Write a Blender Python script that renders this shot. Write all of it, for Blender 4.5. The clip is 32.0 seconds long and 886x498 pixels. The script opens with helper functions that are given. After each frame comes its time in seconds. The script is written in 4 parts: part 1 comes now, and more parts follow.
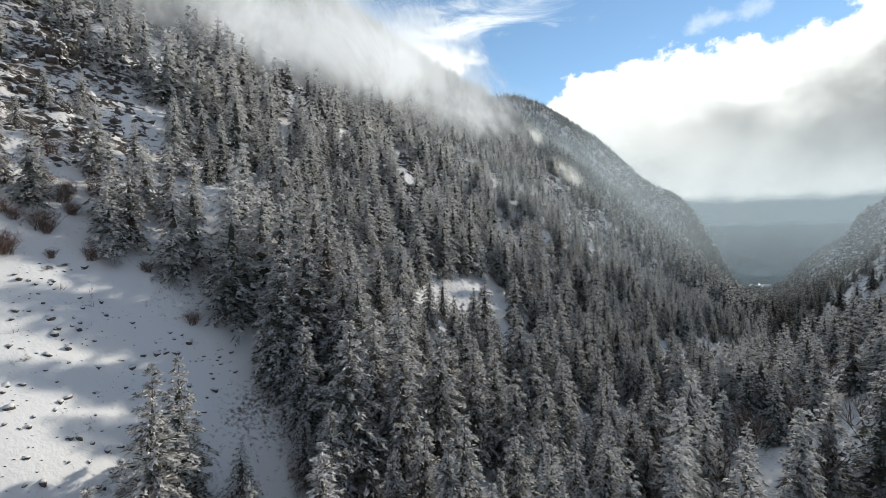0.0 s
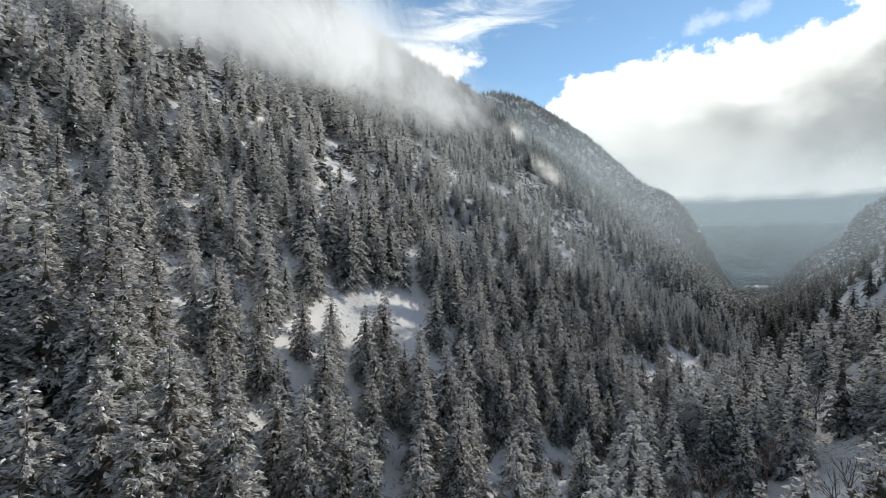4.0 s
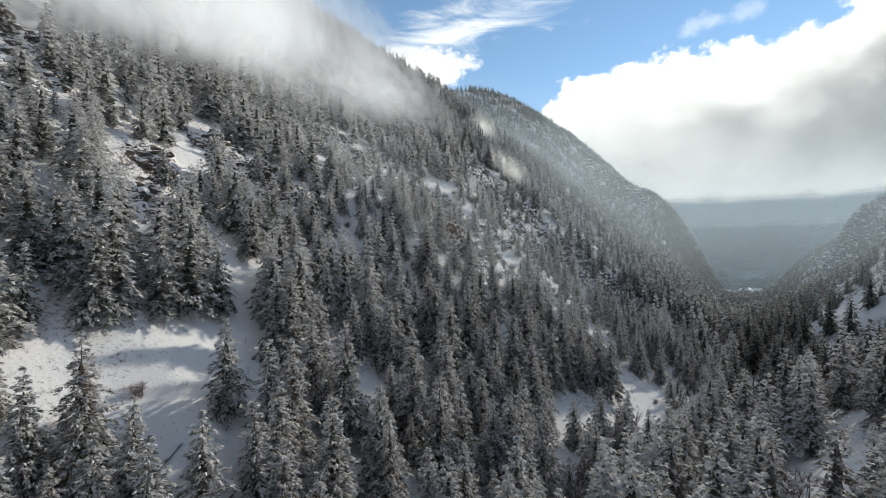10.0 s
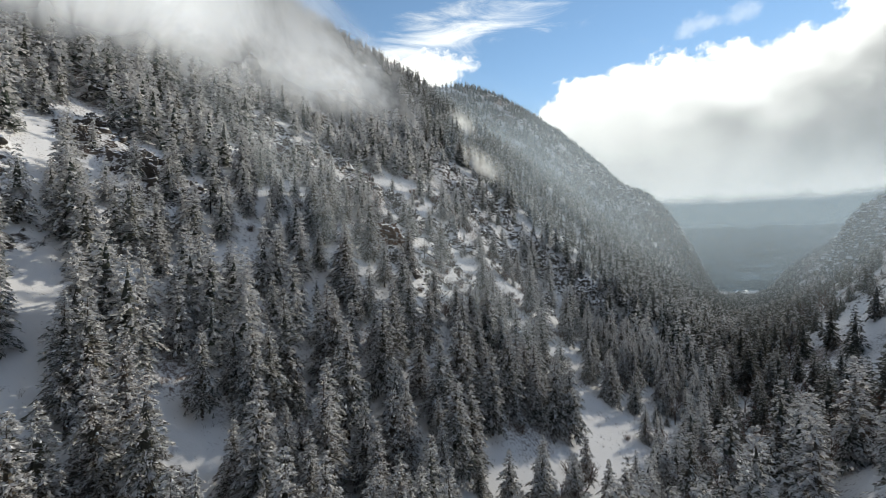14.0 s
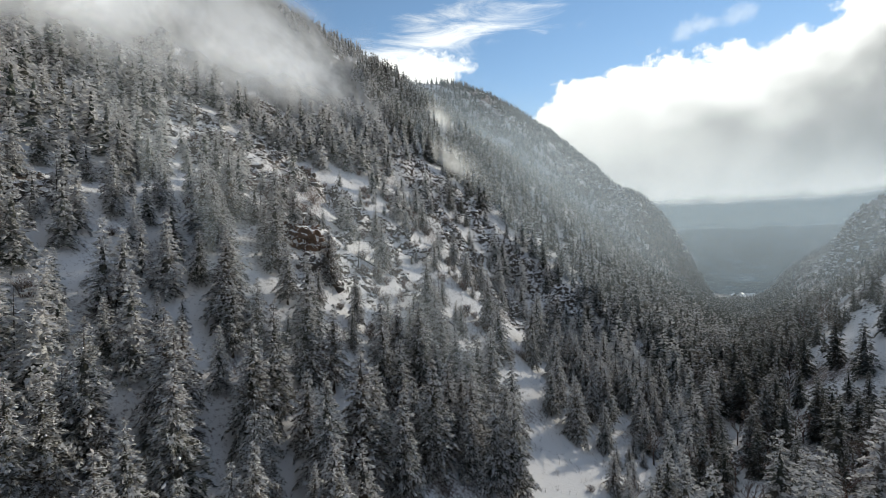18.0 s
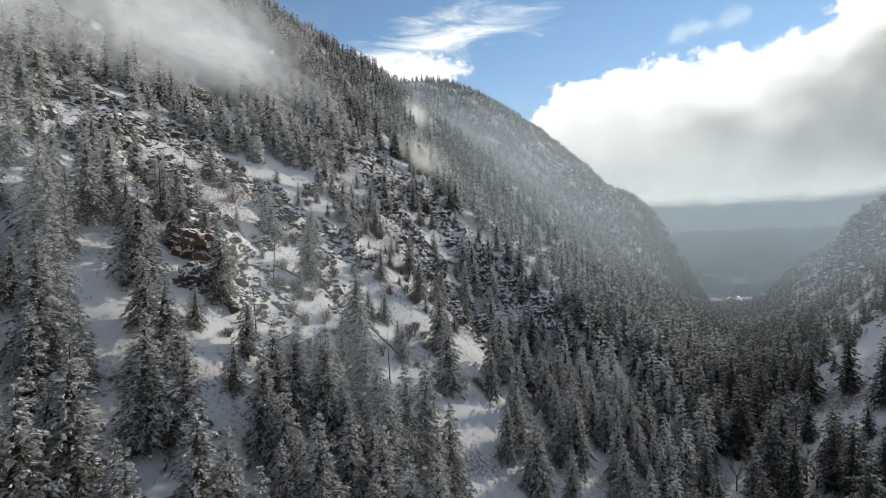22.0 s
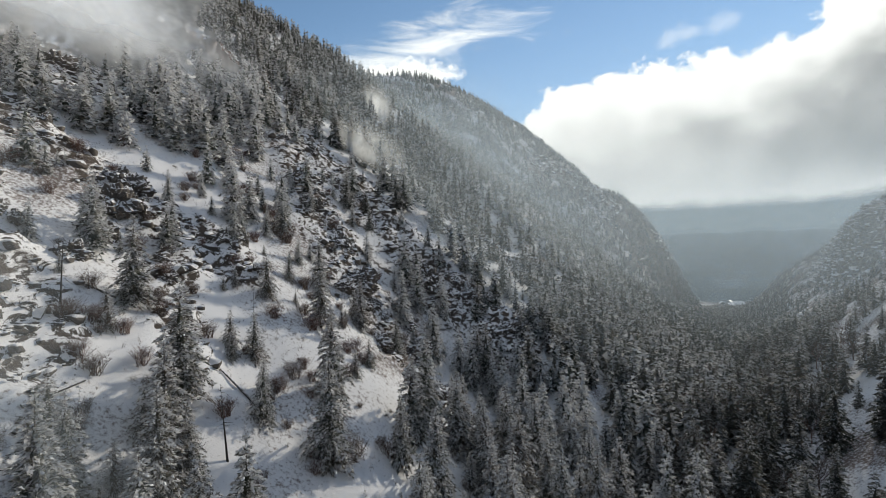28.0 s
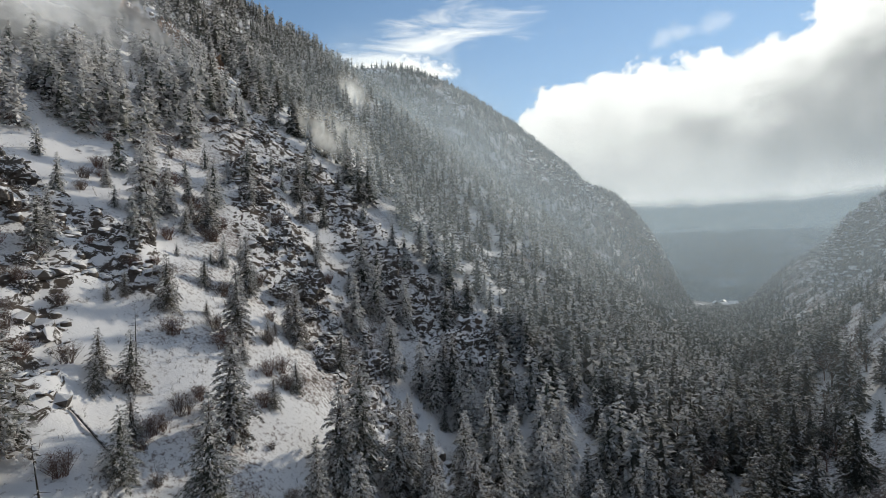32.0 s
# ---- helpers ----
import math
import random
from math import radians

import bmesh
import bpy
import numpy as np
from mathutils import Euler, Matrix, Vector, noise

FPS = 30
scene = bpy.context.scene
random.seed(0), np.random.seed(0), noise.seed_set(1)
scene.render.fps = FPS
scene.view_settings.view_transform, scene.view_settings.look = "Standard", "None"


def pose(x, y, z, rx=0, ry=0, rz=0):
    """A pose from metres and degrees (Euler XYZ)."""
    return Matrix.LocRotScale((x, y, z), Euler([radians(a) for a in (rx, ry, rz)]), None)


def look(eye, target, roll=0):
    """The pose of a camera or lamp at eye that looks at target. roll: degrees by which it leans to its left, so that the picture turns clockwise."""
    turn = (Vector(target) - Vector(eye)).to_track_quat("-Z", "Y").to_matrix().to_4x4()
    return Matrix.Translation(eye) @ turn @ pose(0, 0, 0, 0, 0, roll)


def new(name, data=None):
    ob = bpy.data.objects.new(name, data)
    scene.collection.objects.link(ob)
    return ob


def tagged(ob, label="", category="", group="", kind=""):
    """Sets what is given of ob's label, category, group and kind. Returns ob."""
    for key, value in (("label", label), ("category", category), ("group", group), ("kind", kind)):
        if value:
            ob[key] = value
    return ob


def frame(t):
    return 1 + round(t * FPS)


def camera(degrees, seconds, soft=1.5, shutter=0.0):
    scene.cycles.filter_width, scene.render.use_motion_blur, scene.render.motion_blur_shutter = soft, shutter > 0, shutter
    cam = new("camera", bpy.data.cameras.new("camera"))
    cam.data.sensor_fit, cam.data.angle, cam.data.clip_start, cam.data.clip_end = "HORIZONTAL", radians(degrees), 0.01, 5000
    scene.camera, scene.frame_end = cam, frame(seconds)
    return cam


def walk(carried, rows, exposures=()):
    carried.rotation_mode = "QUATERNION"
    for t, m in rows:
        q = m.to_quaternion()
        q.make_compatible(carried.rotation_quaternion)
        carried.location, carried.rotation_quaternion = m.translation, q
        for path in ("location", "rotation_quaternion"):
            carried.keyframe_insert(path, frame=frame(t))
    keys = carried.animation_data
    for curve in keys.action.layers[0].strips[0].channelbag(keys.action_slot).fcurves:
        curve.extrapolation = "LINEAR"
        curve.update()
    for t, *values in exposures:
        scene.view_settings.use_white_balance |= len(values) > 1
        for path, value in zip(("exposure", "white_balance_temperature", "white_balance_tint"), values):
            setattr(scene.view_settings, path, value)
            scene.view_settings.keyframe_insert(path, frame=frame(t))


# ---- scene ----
cam = camera(84.1, 32.0, soft=0.6)
METRES, EYE, TILT, LEAN, TURN = 200.0, 60.0, -1.0, 0.0, 0.0
ROWS = [
    (0.0, 0.0, 0.0, 0.0, 0.0, 0.0, -0.0),
    (0.5, 0.0108, 0.0116, 0.0006, -0.0, 0.0, 0.02),
    (1.0, 0.0223, 0.0242, 0.0012, -0.01, 0.02, 0.04),
    (1.5, 0.0338, 0.0367, 0.0019, -0.0, 0.02, 0.06),
    (2.0, 0.0453, 0.0493, 0.0024, -0.03, 0.06, 0.12),
    (2.5, 0.0568, 0.0619, 0.003, -0.03, 0.07, 0.14),
    (3.0, 0.0684, 0.0745, 0.0036, -0.03, 0.11, 0.16),
    (3.5, 0.0799, 0.0872, 0.0041, -0.03, 0.13, 0.21),
    (5.5, 0.1249, 0.1389, 0.0063, -0.14, 0.22, 0.28),
    (6.0, 0.136, 0.1519, 0.0069, -0.15, 0.24, 0.32),
    (6.5, 0.1472, 0.165, 0.0075, -0.15, 0.24, 0.35),
    (7.0, 0.1582, 0.1783, 0.0081, -0.16, 0.26, 0.36),
    (7.5, 0.1694, 0.1915, 0.0086, -0.17, 0.31, 0.39),
    (8.0, 0.1803, 0.205, 0.0094, -0.2, 0.34, 0.41),
    (8.5, 0.1912, 0.2185, 0.0101, -0.22, 0.36, 0.43),
    (9.0, 0.202, 0.232, 0.0109, -0.25, 0.37, 0.46),
    (9.5, 0.2126, 0.2458, 0.0117, -0.29, 0.38, 0.49),
    (10.0, 0.2232, 0.2594, 0.0123, -0.32, 0.42, 0.52),
    (10.5, 0.2335, 0.2731, 0.0131, -0.34, 0.46, 0.54),
    (11.0, 0.2439, 0.2865, 0.014, -0.33, 0.47, 0.58),
    (11.5, 0.254, 0.3, 0.0149, -0.35, 0.49, 0.61),
    (12.0, 0.264, 0.3137, 0.0157, -0.38, 0.52, 0.65),
    (12.5, 0.2739, 0.3273, 0.0163, -0.41, 0.55, 0.68),
    (13.0, 0.2836, 0.3411, 0.0174, -0.45, 0.55, 0.67),
    (13.5, 0.2934, 0.3548, 0.0182, -0.52, 0.57, 0.7),
    (14.0, 0.3029, 0.3684, 0.0192, -0.55, 0.6, 0.72),
    (14.5, 0.3124, 0.382, 0.02, -0.6, 0.63, 0.75),
    (16.5, 0.3495, 0.435, 0.023, -0.73, 0.69, 0.7),
    (17.0, 0.3589, 0.448, 0.0239, -0.74, 0.7, 0.75),
    (17.5, 0.3676, 0.4614, 0.0246, -0.77, 0.73, 0.77),
    (18.0, 0.3764, 0.4746, 0.0253, -0.8, 0.76, 0.79),
    (18.5, 0.3848, 0.4878, 0.026, -0.86, 0.79, 0.83),
    (19.0, 0.3931, 0.5011, 0.0266, -0.88, 0.85, 0.85),
    (19.5, 0.401, 0.5144, 0.0275, -0.92, 0.87, 0.87),
    (20.0, 0.4091, 0.5275, 0.0281, -0.96, 0.9, 0.89),
    (20.5, 0.4167, 0.5409, 0.0288, -1.02, 0.94, 0.87),
    (21.0, 0.4241, 0.5543, 0.0296, -1.08, 0.96, 0.86),
    (21.5, 0.4315, 0.5676, 0.0303, -1.14, 0.99, 0.88),
    (22.0, 0.4391, 0.5808, 0.0311, -1.2, 1.01, 0.88),
    (22.5, 0.4463, 0.5942, 0.0317, -1.28, 1.06, 0.93),
    (23.0, 0.4536, 0.6075, 0.0324, -1.35, 1.11, 0.92),
    (23.5, 0.4609, 0.6207, 0.0332, -1.41, 1.14, 0.92),
    (24.0, 0.4681, 0.6339, 0.0339, -1.47, 1.17, 0.94),
    (24.5, 0.4752, 0.6472, 0.0344, -1.57, 1.19, 0.94),
    (25.0, 0.4822, 0.6603, 0.035, -1.65, 1.2, 0.96),
    (25.5, 0.4891, 0.6732, 0.0355, -1.72, 1.21, 0.99),
    (27.5, 0.5167, 0.7217, 0.0355, -1.97, 1.39, 1.09),
    (28.0, 0.5226, 0.734, 0.0357, -2.05, 1.42, 1.1),
    (28.5, 0.5285, 0.7459, 0.0363, -2.14, 1.39, 1.11),
    (29.0, 0.5343, 0.7575, 0.0366, -2.23, 1.37, 1.11),
    (29.5, 0.5397, 0.7688, 0.0368, -2.3, 1.39, 1.11),
    (30.0, 0.5451, 0.7798, 0.0371, -2.39, 1.37, 1.11),
    (30.5, 0.5504, 0.7904, 0.0371, -2.48, 1.36, 1.1),
    (31.0, 0.5557, 0.8003, 0.0373, -2.55, 1.31, 1.11),
    (31.5, 0.5609, 0.8096, 0.0374, -2.62, 1.28, 1.13),
    (32.0, 0.5658, 0.8183, 0.0373, -2.71, 1.27, 1.15),
]
walk(cam, [(t, pose(0, 0, EYE, TILT, LEAN, TURN) @ pose(METRES * x, METRES * y, METRES * z, 90 + pitch, roll, yaw)) for t, x, y, z, yaw, pitch, roll in ROWS],
     exposures=[(0, 0.1, 6480, 6), (32, 0.0, 6600, 7)])

# ---- sky, clouds and sun ----
SUN_TURN, SUN_UP = 47.0, 22.5
sun = new("sun", bpy.data.lights.new("sun", "SUN"))
sun.data.energy, sun.data.angle, sun.data.color = 3.8, radians(2.0), (1.0, 0.93, 0.82)
sun.matrix_world = look((400, 300, 400), (400 - math.sin(radians(SUN_TURN)), 300 - math.cos(radians(SUN_TURN)), 400 - math.tan(radians(SUN_UP))))


class Nodes:
    """Short hand for a node tree."""

    def __init__(self, tree):
        self.tree = tree

    def add(self, kind, inputs=(), **settings):
        n = self.tree.nodes.new(kind)
        for key, value in settings.items():
            setattr(n, key, value)
        for key, value in dict(inputs).items():
            if isinstance(value, bpy.types.NodeSocket):
                self.tree.links.new(value, n.inputs[key])
            else:
                n.inputs[key].default_value = value
        return n

    def math(self, operation, a, b=0.0, c=0.0, clamp=False):
        return self.add("ShaderNodeMath", {0: a, 1: b, 2: c}, operation=operation, use_clamp=clamp).outputs[0]

    def span(self, value, a, b, c=0.0, d=1.0, smooth=True):
        n = self.add("ShaderNodeMapRange", {"Value": value, "From Min": a, "From Max": b, "To Min": c, "To Max": d}, interpolation_type="SMOOTHSTEP" if smooth else "LINEAR")
        return n.outputs["Result"]

    def noise(self, vector, scale, detail=4.0, rough=0.55, distortion=0.0):
        return self.add("ShaderNodeTexNoise", {"Vector": vector, "Scale": scale, "Detail": detail, "Roughness": rough, "Distortion": distortion}).outputs["Fac"]

    def mix(self, factor, a, b):
        n = self.add("ShaderNodeMix", {0: factor, 6: a, 7: b}, data_type="RGBA")
        return n.outputs[2]


def rgb(r, g, b):
    return (r, g, b, 1.0)


world = bpy.data.worlds.new("sky")
scene.world = world
world.use_nodes = True
world.node_tree.nodes.clear()
n = Nodes(world.node_tree)
sky = n.add("ShaderNodeTexSky", sky_type="NISHITA", sun_disc=False, sun_elevation=radians(SUN_UP), sun_rotation=radians(SUN_TURN), altitude=1800.0, air_density=1.0, dust_density=0.0, ozone_density=1.0).outputs[0]
way = n.add("ShaderNodeTexCoord").outputs["Generated"]
part_xyz = n.add("ShaderNodeSeparateXYZ", {0: way})
sx, sy, sz = part_xyz.outputs
flat_len = n.math("SQRT", n.math("ADD", n.math("MULTIPLY", sx, sx), n.math("MULTIPLY", sy, sy)))
rise = n.math("DIVIDE", sz, n.math("MAXIMUM", flat_len, 0.05))
turn = n.math("ARCTAN2", sx, sy)
plane = n.add("ShaderNodeCombineXYZ", {0: turn, 1: rise, 2: 0.0}).outputs[0]
big = n.noise(plane, 3.2, 7.0, 0.55, 0.2)
puff = n.noise(plane, 13.0, 9.0, 0.62)
# the great cloud bank that leans up towards the sun
edge = n.math("ADD", n.span(turn, 0.1, 0.4, 0.255, 0.352), n.span(turn, 0.62, 0.92, 0.0, 0.16))
edge = n.math("ADD", edge, n.math("MULTIPLY", n.math("SUBTRACT", big, 0.5), 0.14))
edge = n.math("ADD", edge, n.math("MULTIPLY", n.math("SUBTRACT", puff, 0.5), 0.17))
under = n.math("SUBTRACT", edge, rise)
bank = n.span(under, -0.006, 0.016)
# a feathered streak above the ridge and a small heap behind it
streak_map = n.add("ShaderNodeMapping", {0: plane, 2: (0, 0, radians(-16)), 3: (2.0, 8.0, 1.0)}).outputs[0]
feather = n.noise(streak_map, 2.6, 9.0, 0.66, 0.9)


def spot(centre, height_of, lean, half, thick):
    """How far a way lies from the middle of a patch of cloud, 1 at its rim."""
    across = n.math("SUBTRACT", turn, centre)
    upward = n.math("SUBTRACT", n.math("SUBTRACT", rise, height_of), n.math("MULTIPLY", across, lean))
    return n.math("SQRT", n.math("ADD", n.math("POWER", n.math("DIVIDE", across, half), 2.0), n.math("POWER", n.math("DIVIDE", upward, thick), 2.0)))


wisp = n.span(n.math("ADD", spot(0.02, 0.425, 0.24, 0.24, 0.06), n.math("MULTIPLY", n.math("SUBTRACT", feather, 0.5), 3.2)), 1.05, -0.35, 0.0, 0.85)
heap = n.span(n.math("ADD", spot(-0.05, 0.35, 0.1, 0.13, 0.05), n.math("MULTIPLY", n.math("SUBTRACT", puff, 0.5), 2.4)), 1.0, 0.6)
scrap = n.span(n.math("ADD", spot(0.5, 0.392, 0.1, 0.1, 0.022), n.math("MULTIPLY", n.math("SUBTRACT", puff, 0.5), 4.0)), 1.0, 0.0, 0.0, 0.3)
streak = n.math("MULTIPLY", n.span(feather, 0.5, 0.78, 0.0, 0.85), n.span(rise, 0.5, 0.8))
streak = n.math("MAXIMUM", n.math("MAXIMUM", wisp, scrap), n.math("MAXIMUM", heap, streak))
cover = n.math("MAXIMUM", bank, streak)
# broken cloud over the rest of the sky
high = n.span(n.noise(way, 2.2, 6.0, 0.55), 0.42, 0.62)
high = n.math("MULTIPLY", high, n.span(rise, 0.6, 0.9))
cover = n.math("MAXIMUM", cover, high, clamp=True)
body = n.noise(plane, 4.2, 6.0, 0.5, 0.3)
shade = n.math("MULTIPLY", n.span(under, 0.04, 0.16), n.span(n.math("ADD", turn, n.math("MULTIPLY", n.math("SUBTRACT", body, 0.5), 0.5)), 0.15, 0.68, 0.25, 1.0))
shade = n.math("MULTIPLY", shade, n.span(n.math("ADD", rise, n.math("MULTIPLY", n.math("SUBTRACT", body, 0.5), 0.08)), 0.07, 0.16, 0.12, 1.0))
shade = n.math("MULTIPLY", shade, n.span(body, 0.3, 0.66, 0.6, 1.0))
glow = n.span(n.math("ADD", rise, n.math("MULTIPLY", n.math("SUBTRACT", body, 0.5), 0.05)), 0.035, 0.08, 1.0, 0.0)
cloud = n.mix(shade, rgb(0.98, 0.98, 0.96), rgb(0.25, 0.255, 0.26))
cloud = n.mix(n.span(n.math("ADD", rise, n.math("MULTIPLY", n.math("ABSOLUTE", n.math("SUBTRACT", turn, 0.6)), 0.35)), 0.6, 0.95), cloud, rgb(0.30, 0.30, 0.295))
air = n.add("ShaderNodeVectorMath", {0: sky, 1: (0.108, 0.116, 0.116)}, operation="MULTIPLY").outputs[0]
whole = n.mix(cover, air, cloud)
whole = n.mix(glow, whole, rgb(0.11, 0.14, 0.165))
back = n.add("ShaderNodeBackground", {"Color": whole, "Strength": 1.3})
n.add("ShaderNodeOutputWorld", {"Surface": back.outputs[0]})

# ---- materials ----
def material(name):
    m = bpy.data.materials.new(name)
    m.use_nodes = True
    m.node_tree.nodes.clear()
    return m, Nodes(m.node_tree)


def finish(n, color, rough=0.8, bump=None, strength=0.3, distance=0.1, **more):
    sockets = {"Base Color": color, "Roughness": rough, **more}
    if bump is not None:
        sockets["Normal"] = n.add("ShaderNodeBump", {"Height": bump, "Strength": strength, "Distance": distance}).outputs[0]
    shader = n.add("ShaderNodeBsdfPrincipled", sockets)
    n.add("ShaderNodeOutputMaterial", {"Surface": shader.outputs[0]})


def place(n):
    return n.add("ShaderNodeNewGeometry").outputs["Position"]


def facing_up(n):
    return n.add("ShaderNodeSeparateXYZ", {0: n.add("ShaderNodeNewGeometry").outputs["Normal"]}).outputs[2]


SIN_AXIS, COS_AXIS, AXIS_TURN = math.sin(radians(35.0)), math.cos(radians(35.0)), radians(35.0)
SNOW = rgb(0.82, 0.805, 0.805)


def make_ground():
    m, n = material("snowy_ground")
    p = place(n)
    litter = n.mix(n.noise(p, 3.3, 4), rgb(0.09, 0.066, 0.056), rgb(0.32, 0.26, 0.235))
    rock = n.mix(n.noise(p, 0.7, 6, 0.65), rgb(0.032, 0.03, 0.028), rgb(0.16, 0.13, 0.11))
    up = facing_up(n)
    patch = n.noise(p, 0.055, 3, 0.5)
    fine = n.noise(p, 1.7, 8, 0.74)
    cover = n.add("ShaderNodeAttribute", attribute_name="litter").outputs["Fac"]
    grass = n.span(n.math("ADD", n.math("ADD", fine, n.math("MULTIPLY", patch, 0.6)), n.math("MULTIPLY", cover, 0.16)), 0.93, 1.12)
    color = n.mix(grass, SNOW, litter)
    ledge = n.add("ShaderNodeMapping", {0: p, 3: (0.7, 0.7, 1.3)}).outputs[0]
    steep = n.math("ADD", up, n.math("MULTIPLY", n.math("SUBTRACT", n.noise(ledge, 0.3, 8, 0.7), 0.5), 1.1))
    rugged = n.add("ShaderNodeAttribute", attribute_name="rocky").outputs["Fac"]
    shelf = n.add("ShaderNodeMapping", {0: p, 3: (0.8, 0.8, 1.25)}).outputs[0]
    shelf = n.math("ADD", n.noise(shelf, 0.62, 7, 0.68, 0.6), n.math("MULTIPLY", rugged, 0.13))
    bare = n.math("MAXIMUM", n.span(steep, 0.62, 0.5), n.math("MULTIPLY", n.span(shelf, 0.61, 0.66), n.span(rugged, 0.1, 0.5)))
    color = n.mix(bare, color, rock)
    # woods and fields of the wide valley beyond the canyon, cloud shade and distant blue put into their colours
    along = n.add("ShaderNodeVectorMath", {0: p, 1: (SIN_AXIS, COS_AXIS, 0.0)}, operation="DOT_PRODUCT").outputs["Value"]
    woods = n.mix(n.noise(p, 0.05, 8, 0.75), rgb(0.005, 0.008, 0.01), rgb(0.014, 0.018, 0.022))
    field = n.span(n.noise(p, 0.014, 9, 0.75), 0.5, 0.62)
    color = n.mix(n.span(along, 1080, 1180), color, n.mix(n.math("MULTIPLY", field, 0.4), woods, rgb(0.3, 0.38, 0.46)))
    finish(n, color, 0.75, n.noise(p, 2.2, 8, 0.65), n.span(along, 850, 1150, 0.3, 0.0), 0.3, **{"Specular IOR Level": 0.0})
    return m


def make_needles(name, green, brown, load, most=0.88):
    """Fir needles with snow that lies on what faces the sky."""
    m, n = material(name)
    p = place(n)
    one = n.add("ShaderNodeObjectInfo").outputs["Random"]
    isle = n.add("ShaderNodeNewGeometry").outputs["Random Per Island"]
    hue = n.math("FRACT", n.math("ADD", one, n.math("MULTIPLY", isle, 0.6)))
    leaf = n.mix(n.span(n.noise(p, 0.13, 2), 0.35, 0.65), green, brown)
    leaf = n.mix(n.math("MULTIPLY", hue, 0.5), leaf, brown)
    leaf = n.mix(n.span(n.noise(p, 1.1, 3), 0.4, 0.75), leaf, rgb(0.045, 0.052, 0.04))
    up = facing_up(n)
    clump = n.noise(p, 1.6, 3, 0.6)
    fine = n.noise(p, 7.5, 5, 0.7)
    tip = n.add("ShaderNodeAttribute", attribute_name="tip").outputs["Fac"]
    rime = n.math("ADD", n.math("MULTIPLY", tip, 0.34), n.math("MULTIPLY", n.math("ABSOLUTE", up), 0.16))
    rime = n.math("ADD", rime, n.math("MULTIPLY", n.math("SUBTRACT", isle, 0.5), 0.62))
    amount = n.math("ADD", rime, n.math("ADD", n.math("ADD", n.math("MULTIPLY", clump, 0.35), n.math("MULTIPLY", fine, 0.95)), load - 0.64))
    frost = n.span(amount, 0.07, 0.5, 0.03, most)
    color = n.mix(frost, leaf, SNOW)
    solid = n.add("ShaderNodeBsdfPrincipled", {"Base Color": color, "Roughness": 0.8, "Specular IOR Level": 0.15})
    through_it = n.add("ShaderNodeBsdfTranslucent", {"Color": color})
    n.add("ShaderNodeOutputMaterial", {"Surface": n.add("ShaderNodeMixShader", {0: 0.36, 1: solid.outputs[0], 2: through_it.outputs[0]}).outputs[0]})
    return m


def make_snow():
    m, n = material("snow")
    p = place(n)
    color = n.mix(n.noise(p, 0.6, 5, 0.6), rgb(0.765, 0.755, 0.76), rgb(0.855, 0.845, 0.845))
    finish(n, color, 0.65, n.noise(p, 6.0, 6, 0.65), 0.5, 0.08)
    return m


def make_bark(name, dark, light):
    m, n = material(name)
    p = place(n)
    color = n.mix(n.noise(p, 4.0, 6, 0.65), dark, light)
    frost = n.span(n.math("ADD", n.noise(p, 2.2, 5, 0.6), n.math("MULTIPLY", facing_up(n), 0.4)), 0.6, 0.9)
    finish(n, n.mix(frost, color, SNOW), 0.9, n.noise(p, 9.0, 4), 0.6, 0.05)
    return m


def make_rock(name, dark, light):
    m, n = material(name)
    p = place(n)
    one = n.add("ShaderNodeObjectInfo").outputs["Random"]
    color = n.mix(n.noise(p, 0.9, 8, 0.7), dark, light)
    color = n.mix(n.math("MULTIPLY", one, 0.2), color, rgb(0.13, 0.085, 0.055))
    lie = n.math("ADD", facing_up(n), n.math("MULTIPLY", n.math("SUBTRACT", n.noise(p, 1.4, 6, 0.7), 0.5), 0.9))
    color = n.mix(n.span(lie, 0.3, 0.42), color, SNOW)
    finish(n, color, 0.85, n.noise(p, 3.5, 8, 0.7), 0.8, 0.25)
    return m


